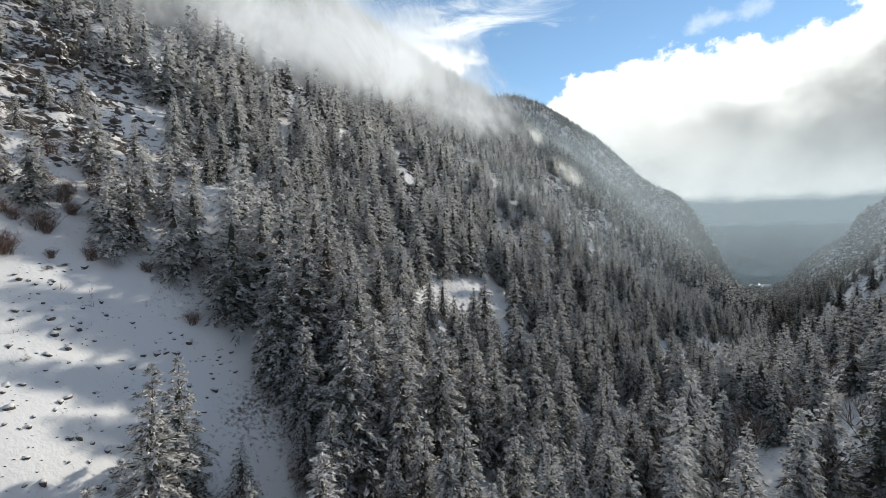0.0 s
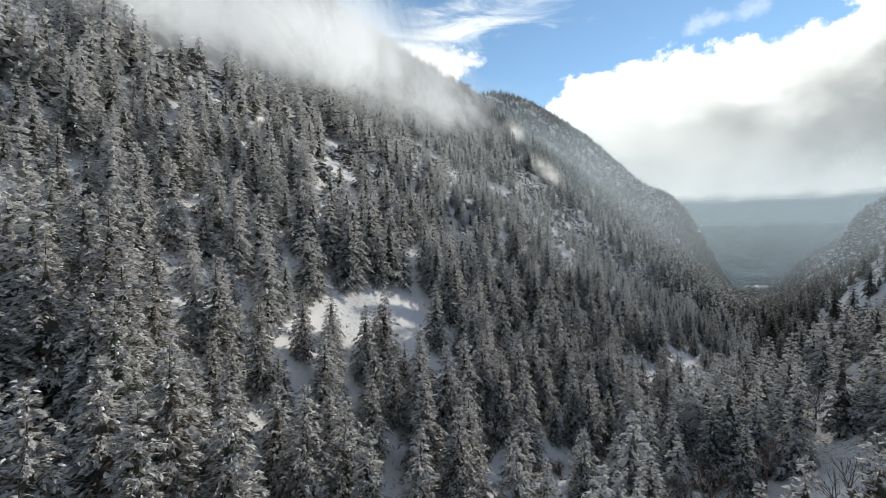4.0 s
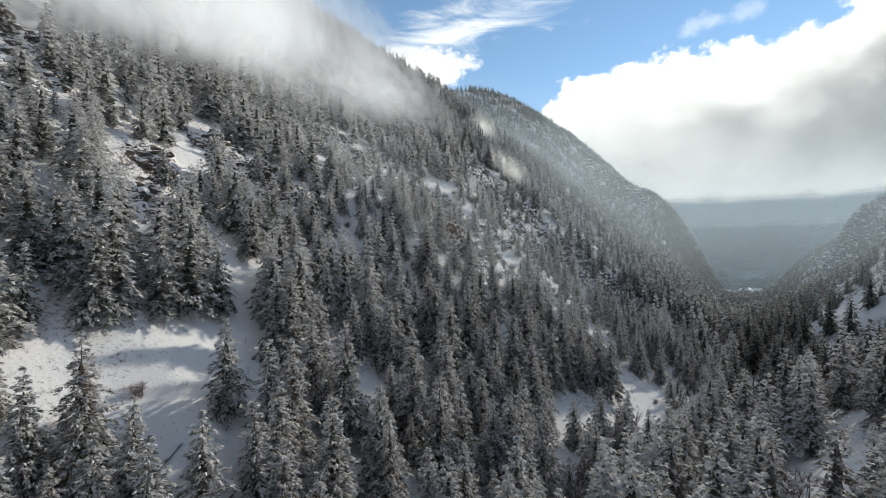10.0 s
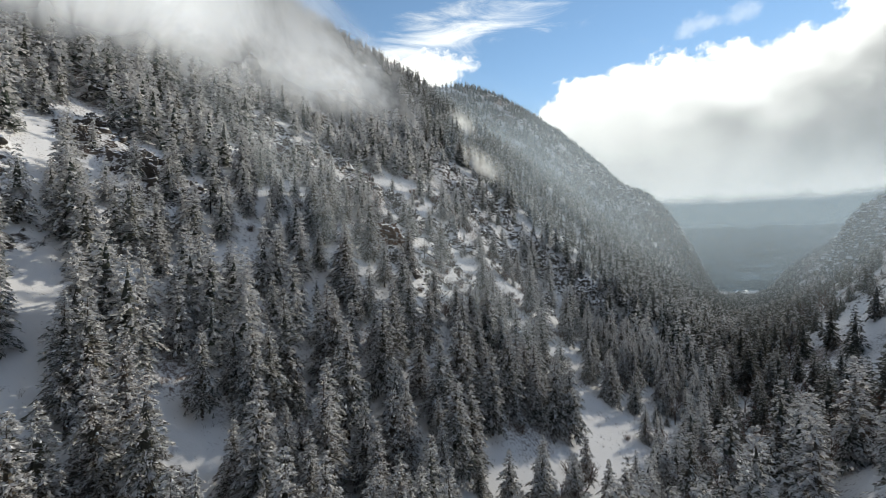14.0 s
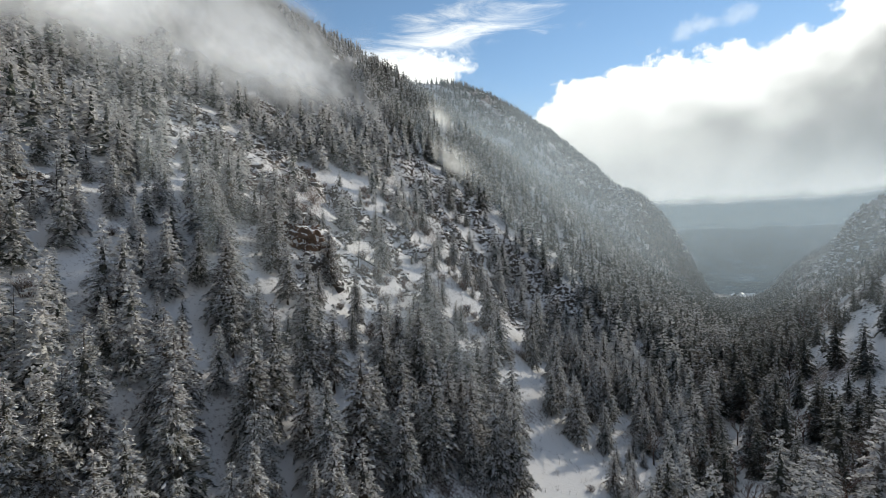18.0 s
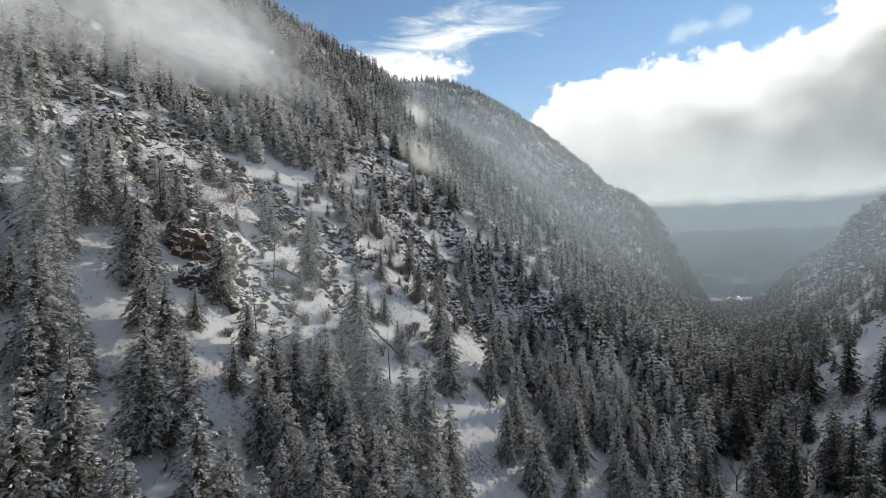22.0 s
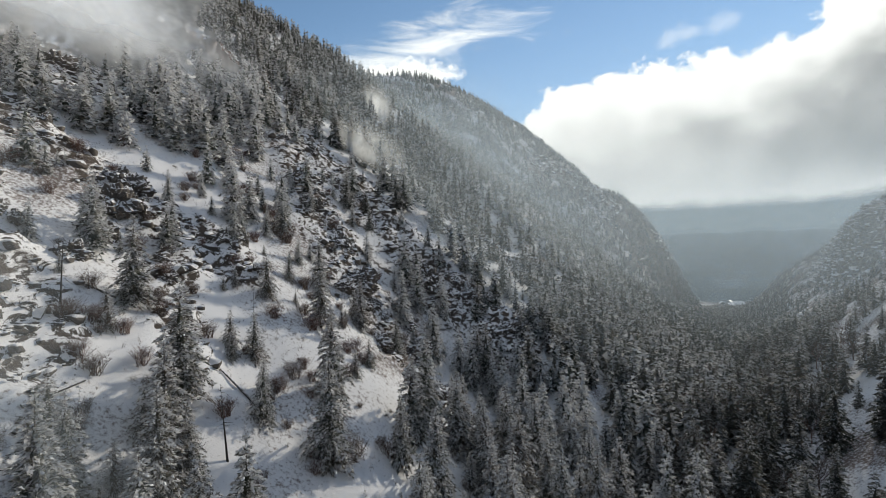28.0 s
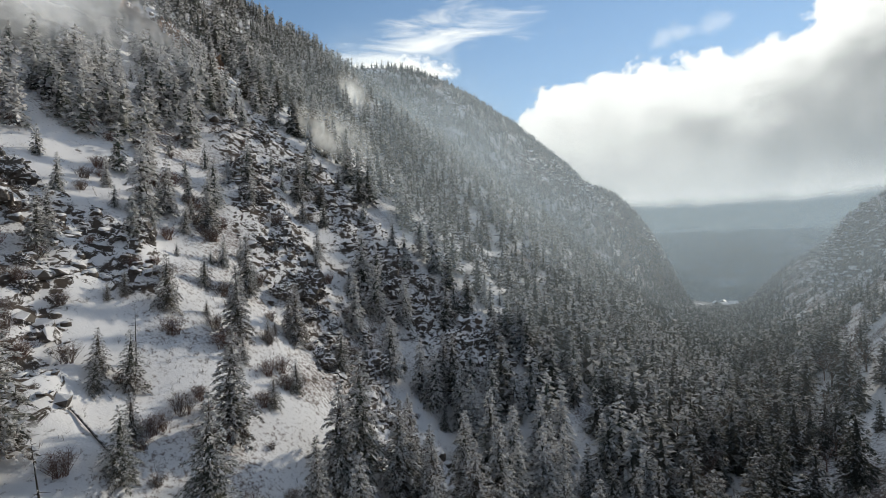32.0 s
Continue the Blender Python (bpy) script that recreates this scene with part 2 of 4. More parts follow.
def make_cloud(name, dense):
    """The drops of a cloud that hangs along the slope between two heights, thin at its rims."""
    m, n = material(name)
    p = place(n)
    along = n.add("ShaderNodeVectorMath", {0: p, 1: (SIN_AXIS, COS_AXIS, 0.0)}, operation="DOT_PRODUCT").outputs["Value"]
    z = n.add("ShaderNodeSeparateXYZ", {0: p}).outputs[2]
    lump = n.math("SUBTRACT", n.noise(p, 0.021, 5, 0.55, 0.5), 0.5)
    low = n.span(n.math("ADD", z, n.math("MULTIPLY", lump, 34.0)), 106.0, 132.0)
    top = n.span(n.math("ADD", z, n.math("ADD", n.math("MULTIPLY", lump, -52.0), n.math("MULTIPLY", along, 0.12))), 190.0, 154.0)
    end = n.span(n.math("ADD", along, n.math("MULTIPLY", lump, -60.0)), 284.0, 232.0)
    start = n.span(n.math("ADD", along, n.math("MULTIPLY", lump, 50.0)), 25.0, 95.0)
    body = n.math("MULTIPLY", n.math("MULTIPLY", low, top), n.math("MULTIPLY", start, end))
    body = n.math("MULTIPLY", body, n.span(lump, -0.16, 0.1, 0.2, 1.0))
    alpha = n.math("MULTIPLY", body, dense, clamp=True)
    tint = rgb(0.86, 0.86, 0.85)
    drops = n.add("ShaderNodeAddShader", {0: n.add("ShaderNodeBsdfDiffuse", {0: tint}).outputs[0], 1: n.add("ShaderNodeBsdfTranslucent", {0: tint}).outputs[0]}).outputs[0]
    clear = n.add("ShaderNodeBsdfTransparent").outputs[0]
    n.add("ShaderNodeOutputMaterial", {"Surface": n.add("ShaderNodeMixShader", {0: alpha, 1: clear, 2: drops}).outputs[0]})
    return m


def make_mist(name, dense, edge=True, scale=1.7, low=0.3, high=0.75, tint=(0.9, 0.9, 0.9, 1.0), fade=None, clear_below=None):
    """Drops of mist, and haze of distance put into a sheet's tint and alpha."""
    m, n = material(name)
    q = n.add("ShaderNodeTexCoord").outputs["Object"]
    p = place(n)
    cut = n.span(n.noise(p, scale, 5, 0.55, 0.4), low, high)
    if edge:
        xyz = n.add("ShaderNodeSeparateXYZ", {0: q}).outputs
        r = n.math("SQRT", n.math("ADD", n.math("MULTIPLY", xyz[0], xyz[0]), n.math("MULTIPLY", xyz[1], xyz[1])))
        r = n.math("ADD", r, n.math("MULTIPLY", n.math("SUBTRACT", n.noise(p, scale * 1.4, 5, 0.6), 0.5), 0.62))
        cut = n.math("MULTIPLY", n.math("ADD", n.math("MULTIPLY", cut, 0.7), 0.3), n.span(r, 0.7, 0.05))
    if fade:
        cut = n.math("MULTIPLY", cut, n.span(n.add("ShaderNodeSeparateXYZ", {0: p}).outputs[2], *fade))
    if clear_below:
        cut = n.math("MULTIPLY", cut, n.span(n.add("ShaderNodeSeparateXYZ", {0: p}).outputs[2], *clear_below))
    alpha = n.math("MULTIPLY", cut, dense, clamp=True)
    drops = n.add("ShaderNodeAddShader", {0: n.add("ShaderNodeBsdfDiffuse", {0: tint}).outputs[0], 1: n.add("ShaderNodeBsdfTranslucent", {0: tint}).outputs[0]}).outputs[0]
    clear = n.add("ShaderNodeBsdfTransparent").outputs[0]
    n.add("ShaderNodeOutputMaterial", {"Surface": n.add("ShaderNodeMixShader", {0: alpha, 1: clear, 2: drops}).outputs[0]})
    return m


GROUND, SNOW_MAT = make_ground(), make_snow()
ROCK = make_rock("snowy_rock", rgb(0.045, 0.043, 0.041), rgb(0.19, 0.165, 0.145))
RED_ROCK = make_rock("reddish_rock", rgb(0.075, 0.045, 0.032), rgb(0.30, 0.19, 0.125))
NEEDLES = make_needles("fir_needles", rgb(0.10, 0.118, 0.088), rgb(0.155, 0.125, 0.098), 0.02)
FAR_NEEDLES = make_needles("fir_needles_in_the_distance", rgb(0.10, 0.132, 0.102), rgb(0.13, 0.125, 0.10), 0.12)
# Darker, less snowy copies: shade of valley and slope put into the needle colour
VALLEY_SHADE_NEEDLES = make_needles("fir_needles_dark_for_valley_shade", rgb(0.072, 0.088, 0.068), rgb(0.115, 0.095, 0.075), -0.15, 0.6)
SHADE_NEEDLES = make_needles("fir_needles_painted_shade", rgb(0.08, 0.10, 0.08), rgb(0.12, 0.105, 0.085), -0.04, 0.72)
# low contrast of far haze put into darker, less snowy needles
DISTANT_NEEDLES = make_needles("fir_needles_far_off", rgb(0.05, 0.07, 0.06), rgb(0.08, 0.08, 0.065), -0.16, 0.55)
BARK = make_bark("fir_bark", rgb(0.035, 0.026, 0.02), rgb(0.12, 0.085, 0.06))
DEAD_BARK = make_bark("dead_bark", rgb(0.02, 0.018, 0.016), rgb(0.07, 0.06, 0.05))
TWIGS = make_bark("bare_twigs", rgb(0.07, 0.045, 0.035), rgb(0.2, 0.14, 0.11))
RED_TWIGS = make_bark("reddish_twigs", rgb(0.09, 0.045, 0.035), rgb(0.22, 0.13, 0.10))
CLOUD = make_cloud("hill_cloud", 0.52)
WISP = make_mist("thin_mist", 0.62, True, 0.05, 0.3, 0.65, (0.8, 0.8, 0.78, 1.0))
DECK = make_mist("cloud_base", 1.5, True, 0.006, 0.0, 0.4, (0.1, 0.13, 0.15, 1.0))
# Haze of distance painted by the tint and alpha of flat sheets
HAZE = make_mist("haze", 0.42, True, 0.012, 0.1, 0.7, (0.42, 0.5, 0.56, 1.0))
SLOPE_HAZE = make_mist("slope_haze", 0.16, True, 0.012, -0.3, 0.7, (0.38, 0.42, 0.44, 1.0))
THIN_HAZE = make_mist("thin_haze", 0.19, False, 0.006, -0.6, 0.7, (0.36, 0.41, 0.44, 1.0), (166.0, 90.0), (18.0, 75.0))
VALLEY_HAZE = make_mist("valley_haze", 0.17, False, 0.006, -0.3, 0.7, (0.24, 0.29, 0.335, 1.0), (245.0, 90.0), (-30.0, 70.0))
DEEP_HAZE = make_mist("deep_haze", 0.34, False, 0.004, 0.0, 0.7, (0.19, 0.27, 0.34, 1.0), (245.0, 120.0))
# ---- plan of the land: u runs down the valley, v up the left slope ----
AXIS = radians(35.0)
SA, CA = math.sin(AXIS), math.cos(AXIS)


def plan_xy(u, v):
    return u * SA - v * CA, u * CA + v * SA


def plan_uv(x, y):
    return x * SA + y * CA, -x * CA + y * SA


def lattice(i, j, seed):
    h = np.sin(i * 127.1 + j * 311.7 + seed * 74.7) * 43758.5453
    return h - np.floor(h)


def value_noise(x, y, seed=0):
    i, j = np.floor(x), np.floor(y)
    fx, fy = x - i, y - j
    fx, fy = fx * fx * (3 - 2 * fx), fy * fy * (3 - 2 * fy)
    a, b = lattice(i, j, seed), lattice(i + 1, j, seed)
    c, d = lattice(i, j + 1, seed), lattice(i + 1, j + 1, seed)
    return (a + (b - a) * fx) * (1 - fy) + (c + (d - c) * fx) * fy


def fbm(x, y, octaves=4, seed=0):
    total, gain = 0.0, 0.5
    for k in range(octaves):
        total = total + gain * (value_noise(x, y, seed + k) - 0.5)
        x, y, gain = x * 2.03 + 7.1, y * 2.03 - 3.3, gain * 0.5
    return total


def ramp(x, k):
    """A soft max(0, x)."""
    return k * np.logaddexp(0.0, np.clip(x / k, -40, 400))


def step(x, a, b):
    f = np.clip((x - a) / (b - a), 0, 1)
    return f * f * (3 - 2 * f)


def soft_min(a, b, k):
    return -k * np.logaddexp(-a / k, -b / k)


def bump(u, v, u0, v0, ru, rv):
    return np.exp(-((u - u0) / ru) ** 2 - ((v - v0) / rv) ** 2)


CREST_U = [-600, 200, 340, 428, 458, 495, 585, 767, 974, 1500]
CREST_Z = [300, 298, 273, 244, 220, 227, 273, 308, 312, 300]
# rock ribs that run down the left slope: u of the foot, u of the head, v of foot and head, half width
RIBS = [(201, 198, 75, 134, 9), (272, 274, 56, 96, 9), (274, 283, 96, 122, 8), (238, 212, 86, 122, 8), (100, 111, 126, 162, 13), (32, 41, 99, 138, 12),
        (114, 118, 88, 100, 7), (146, 140, 98, 112, 7), (312, 295, 62, 128, 11), (296, 292, 168, 186, 20), (232, 228, 143, 156, 12), (360, 345, 80, 150, 12), (221, 227, 69, 84, 5), (206, 203, 72, 80, 4)]


def rockiness(u, v):
    """How much bare rock a place has, 0 to 1."""
    r = 0.0 * u
    for ua, ub, va, vb, w in RIBS:
        f = np.clip((v - va) / (vb - va), 0, 1)
        d = np.hypot(u - ua - (ub - ua) * f + 8 * fbm(u / 14, v / 14, 2, 40), np.where(v < va, va - v, np.where(v > vb, v - vb, 0)))
        r = np.maximum(r, 1 - step(d, w * 0.5, w * 1.3))
    far = step(v, 60, 110) * step(u, 560, 700) * step(fbm(u / 50, v / 22, 3, 60), 0.02, 0.14)
    cliff = 0.7 * bump(u, v, 720, -66, 110, 22) * step(fbm(u / 30, v / 16, 3, 61), -0.12, 0.1)
    right = 0.8 * step(-v, 16, 26) * step(u, 250, 300) * step(620 - u, 0, 60) * step(fbm(u / 24, v / 12, 3, 62), 0.0, 0.1)
    return np.maximum(np.maximum(r, right), np.maximum(0.9 * far, cliff))


def height(u, v):
    """The ground's height at a place of the plan."""
    u, v = np.asarray(u, float), np.asarray(v, float)
    floor = 19 - 0.035 * np.clip(u, 0, 1500) - 9 * step(u, 450, 800) + 5 * fbm(u / 60, v / 40, 3, 3)
    wide = step(v, 15, 130)
    shift = 34 * wide * fbm(u / 95, v / 420, 2, 11) + 10 * step(v, 20, 60) * fbm(u / 26, v / 120, 2, 12)
    shift = shift + 9 * wide * bump(u, 0, 445, 0, 50, 1) - 16 * wide * bump(u, 0, 540, 0, 45, 1)
    left = (0.82 + 0.115 * step(u, 480, 650)) * ramp(v - 20 + shift - 5 * np.sin(u / 70.0), 7)
    end = 835 + 0.37 * np.clip(v, 0, 420) + 25 * fbm(v / 40, u * 0, 3, 5)
    beyond = step(u, 560, 690)
    left = left + beyond * (22 * np.exp(-((v - 118) / 32) ** 2) + 4 * step(v, 100, 160) + 9 * np.exp(-((v - 222) / 40) ** 2) - 27 * np.exp(-((v - 54) / 27) ** 2))
    left = left - 1.15 * ramp(u - end, 10)
    left = soft_min(left, np.interp(u, CREST_U, CREST_Z) - 12 + 10 * fbm(u / 30, v / 200, 2, 8), 9)
    left = np.maximum(left, 0) + 0.0
    left = left + 9 * bump(u, v, 180, 84, 26, 30) - 18 * bump(u, v, 288, 64, 26, 32)
    base = 4 - 22 * bump(u, 0, 258, 0, 52, 1) + 8 * step(u, 500, 900) + 14 * fbm(u / 120, u * 0, 2, 21)
    right = 0.78 * ramp(base - v + 26 * step(-v, 20, 120) * fbm(u / 80, v / 200, 2, 22), 8)
    right = right + 42 * step(-v, 48, 74) * bump(u, 0, 730, 0, 150, 1) + 25 * bump(u, v, 890, -38, 150, 36)
    right = soft_min(right - 1.1 * ramp(u - 1050 + 0.5 * v, 12), 210 + 0 * u, 15)
    right = np.maximum(right, 0)
    far = 0.17 * ramp(u - 1750 + 260 * fbm(u / 500, v / 400, 3, 31), 90)
    far = soft_min(far, 195 + 50 * fbm(u / 600, v / 500, 3, 33), 40)
    z = floor + left + right + np.where(u > 1000, far, 0)
    slope = np.clip((left + right) / 25, 0, 1)
    near = step(-u, -1000, -700)
    z = z + near * slope * (2.2 * fbm(u / 13, v / 13, 4, 14) + 0.5 * fbm(u / 2.7, v / 2.7, 2, 15))
    rock = rockiness(u, v)
    terrace = z / 5.0
    terrace = (np.floor(terrace) + step(terrace - np.floor(terrace), 0.55, 1.0)) * 5.0
    return z + rock * (0.9 * (terrace - z) + 5.0 * fbm(u / 5, v / 5, 4, 16) + 2.2)

# ---- making meshes ----
def mesh_object(name, verts, faces, mats, slots=None, smooth=False):
    me = bpy.data.meshes.new(name)
    me.from_pydata(verts, [], faces)
    for m in mats:
        me.materials.append(m)
    if slots is not None:
        me.polygons.foreach_set("material_index", slots)
    if smooth:
        me.polygons.foreach_set("use_smooth", [True] * len(me.polygons))
    me.update()
    return new(name, me)


def part(name, data, parent, label=""):
    """Links one mesh as a part of a thing."""
    ob = new(name, data)
    ob.parent = parent
    return tagged(ob, label) if label else ob


def set_tips(me, tips):
    """How near each point is to the end of its bough, lowered towards the shaded skirts."""
    me.attributes.new("tip", "FLOAT", "POINT").data.foreach_set("value", np.asarray(tips, float))


def mesh_of(name, verts, faces, mat, smooth=False):
    me = bpy.data.meshes.new(name)
    me.from_pydata([tuple(p) for p in verts], [], faces)
    me.materials.append(mat)
    if smooth:
        me.polygons.foreach_set("use_smooth", [True] * len(me.polygons))
    me.update()
    return me


# ---- the land ----
def spaced(*runs):
    out = [runs[0][0]]
    for a, b, s in runs:
        out += list(np.linspace(a, b, max(1, round((b - a) / s)) + 1)[1:])
    return np.array(out)


us = spaced((-900, -80, 40), (-80, -10, 6), (-10, 360, 1.7), (360, 560, 3.5), (560, 1000, 6), (1000, 1400, 25), (1400, 4600, 80))
vs = spaced((-3200, -400, 140), (-400, -100, 12), (-100, 10, 3), (10, 150, 1.7), (150, 420, 6), (420, 800, 30), (800, 3200, 140))
gu, gv = np.meshgrid(us, vs, indexing="ij")
gx, gy = plan_xy(gu, gv)
gz = height(gu, gv)
nu, nv = gu.shape
idx = np.arange(nu * nv).reshape(nu, nv)
quads = np.stack([idx[:-1, :-1], idx[1:, :-1], idx[1:, 1:], idx[:-1, 1:]], -1).reshape(-1, 4)
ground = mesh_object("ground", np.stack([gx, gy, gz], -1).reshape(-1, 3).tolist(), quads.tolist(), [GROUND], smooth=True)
tagged(ground, "snow-covered canyon slopes with litter, grass and bare rock", "ground", kind="structure")


# ---- trees ----
def trunk_mesh(h, r, rng, sides=7, lean=0.0, mat=None):
    verts, faces = [], []
    levels = (-0.06, 0.0, 0.05, 0.3, 0.6, 0.93)
    girth = (1.5, 1.35, 1.05, 0.75, 0.42, 0.05)
    for f, g in zip(levels, girth):
        for k in range(sides):
            a = 2 * math.pi * k / sides
            rr = r * g * (1 + 0.12 * rng.uniform(-1, 1))
            verts.append((rr * math.cos(a) + lean * f * h, rr * math.sin(a), f * h))
    for j in range(len(levels) - 1):
        for k in range(sides):
            a, b = j * sides + k, j * sides + (k + 1) % sides
            faces.append((a, b, b + sides, a + sides))
    return mesh_of("trunk", verts, faces, mat or BARK, True)


def shard_fir(seed, count, spread, length, width, bare=0.05, tiers=15, core=6):
    """A fir of unit height: tiers of drooping boughs, each a fan of short needle tufts, round a dark core."""
    r = np.random.RandomState(seed)
    level = np.arange(tiers) / tiers
    weight = (1 - level) ** 1.1 + 0.14
    k = r.choice(tiers, count, p=weight / weight.sum())
    per = np.round(8.5 - 4.5 * level)
    j = np.floor(r.uniform(0, 1, count) * per[k]).astype(int)
    reach_of = r.uniform(0.62, 1.25, (tiers, 12)) * r.uniform(0.86, 1.14, (tiers, 1))
    turn_of = r.uniform(-0.3, 0.3, (tiers, 12)) + np.arange(tiers)[:, None] * 2.4
    lift_of = r.uniform(-0.35, 0.35, (tiers, 12))
    full_of = r.uniform(0.7, 1.3, (tiers, 12))
    f = np.clip((k + 0.15 + lift_of[k, j] + r.uniform(-0.1, 0.1, count)) / tiers, 0, 0.985)
    a = turn_of[k, j] + 6.2832 * j / per[k]
    reach = (spread * (1 - f) ** 0.85 * (0.74 + 0.26 * np.clip(5 * f, 0, 1)) + 0.014) * reach_of[k, j]
    rho = 0.16 + 0.86 * r.uniform(0, 1, count) ** 0.75
    droop = (0.18 + 0.5 * (1 - f)) * full_of[k, j]
    side = r.normal(0, 0.5, count).clip(-1, 1)
    off = side * 0.42 * reach * np.sin(np.clip(0.35 + 0.7 * rho, 0, 1) * 2.9)
    d = rho * reach
    z = bare + (0.985 - bare) * f + reach * (0.16 * np.sin(rho * 2.0) - droop * rho ** 1.7) - 0.3 * np.abs(off) + r.normal(0, 0.006, count)
    c, s = np.cos(a), np.sin(a)
    base = np.stack([c * d - s * off, s * d + c * off, z], -1)
    yaw = a + side * 0.9 + r.normal(0, 0.35, count)
    long = length * r.uniform(0.55, 1.3, count) * (0.55 + 0.45 * (1 - f))
    fall = 0.15 - 1.1 * droop * rho + r.normal(0, 0.3, count)
    way = np.stack([np.cos(yaw), np.sin(yaw), fall], -1)
    way /= np.linalg.norm(way, axis=1)[:, None]
    roll = r.normal(0, 0.6, count)
    across = np.stack([-np.sin(yaw) * np.cos(roll), np.cos(yaw) * np.cos(roll), np.sin(roll)], -1) * (width * long / length * r.uniform(0.7, 1.3, count))[:, None] * 0.5
    v = np.stack([base - way * long[:, None] * 0.4 - across, base - way * long[:, None] * 0.4 + across, base + way * long[:, None] * 0.6], 1).reshape(-1, 3)
    # tops gather more rime; shade of the lower boughs is put in here too
    high = 0.7 * (f - 0.45)
    tips = np.stack([0.1 + 0.55 * rho + high, 0.1 + 0.55 * rho + high, 0.35 + 0.6 * rho + high], 1).ravel()
    faces = np.arange(3 * count).reshape(-1, 3)[:, [0, 2, 1]]
    verts, extra = [], []
    for q in range(core):
        g = 0.8 * q / core
        rad = 0.42 * spread * (0.92 - g) * 0.95
        top = 3 * count + len(verts)
        verts.append((0, 0, min(0.8, bare + (1 - bare) * (g + 1.3 / core))))
        verts += [(rad * r.uniform(0.7, 1.3) * math.cos(1.05 * i), rad * r.uniform(0.7, 1.3) * math.sin(1.05 * i), bare + (1 - bare) * g - 0.02 * r.uniform()) for i in range(6)]
        extra += [(top, top + 1 + i, top + 1 + (i + 1) % 6) for i in range(6)]
    return np.concatenate([v, verts]), np.concatenate([faces, extra]), np.concatenate([tips, np.full(len(verts), -0.15)])


def pad(verts, faces, centre, turn, length, width, thick, rng):
    """A small heap of snow on a bough."""
    c, s = math.cos(turn), math.sin(turn)
    ring = []
    for k in range(6):
        a = math.pi * k / 3
        d, w = length * math.cos(a) * rng.uniform(0.75, 1.2), width * math.sin(a) * rng.uniform(0.75, 1.2)
        verts.append((centre[0] + c * d - s * w, centre[1] + s * d + c * w, centre[2] - 0.4 * d - 0.2 * abs(w)))
        ring.append(len(verts) - 1)
    verts.append((centre[0], centre[1], centre[2] + thick))
    top = len(verts) - 1
    for k in range(6):
        faces.append((ring[k], ring[(k + 1) % 6], top))


def fir_meshes(spread, seed, bare, count):
    """Trunk, crown and snow of one fir of unit height."""
    rng = random.Random(seed)
    v, f, tips = shard_fir(seed, count, spread, 0.041, 0.022, bare, 18, 8)
    crown = mesh_of("crown", v.tolist(), f.tolist(), NEEDLES)
    set_tips(crown, tips)
    sv, sf = [], []
    for k in range(52):
        g = rng.random() ** 1.3 * 0.93
        a = rng.uniform(0, 6.28)
        reach = spread * (1 - g) ** 0.85 * rng.uniform(0.45, 0.95)
        z = bare + (1 - bare) * g - reach * (0.3 + 0.4 * (1 - g)) * 0.75
        size = rng.uniform(0.008, 0.02) * (1.1 - 0.5 * g)
        pad(sv, sf, (math.cos(a) * reach, math.sin(a) * reach, z + 0.006), a, size, size * 0.6, 0.005, rng)
    return trunk_mesh(1.0, 0.016, rng), crown, mesh_of("snow", sv, sf, SNOW_MAT)


# openings in the forest: u, v, half lengths along u and v
CLEAR = [(8, 58, 25, 13), (186, 24, 8, 5), (195, 22, 9, 6), (205, 25, 10, 7), (214, 31, 9, 6), (93, 62, 11, 3.5), (119, 75, 6, 5), (90, 43, 4, 3),
         (99, 51, 5, 8), (80, 54, 3, 3), (112, 55, 4, 4), (125, 51, 4, 8), (107, 61, 6, 4), (177, 52, 5, 8), (211, 68, 14, 6), (200, 62, 10, 7), (205, 72, 9, 6), (222, 57, 8, 5),
         (215, 49, 6, 5), (230, 70, 8, 6), (233, 54, 6, 4), (249, 55, 5, 5), (212, 95, 12, 8), (175, 71, 6, 6), (196, 111, 8, 8), (170, 134, 4, 12), (268, 88, 7, 9), (262, 60, 6, 7),
         (362, 31, 10, 6), (106, 116, 4, 6), (108, -6, 12, 5), (60, 128, 6, 14), (154, -12, 12, 4)]


def openness(u, v):
    o = 0.0 * u
    for u0, v0, ru, rv in CLEAR:
        d = np.hypot((u - u0) / ru, (v - v0) / rv) + 0.5 * fbm(u / 7, v / 7, 2, 70)
        o = np.maximum(o, 1 - step(d, 0.85, 1.15))
    return o


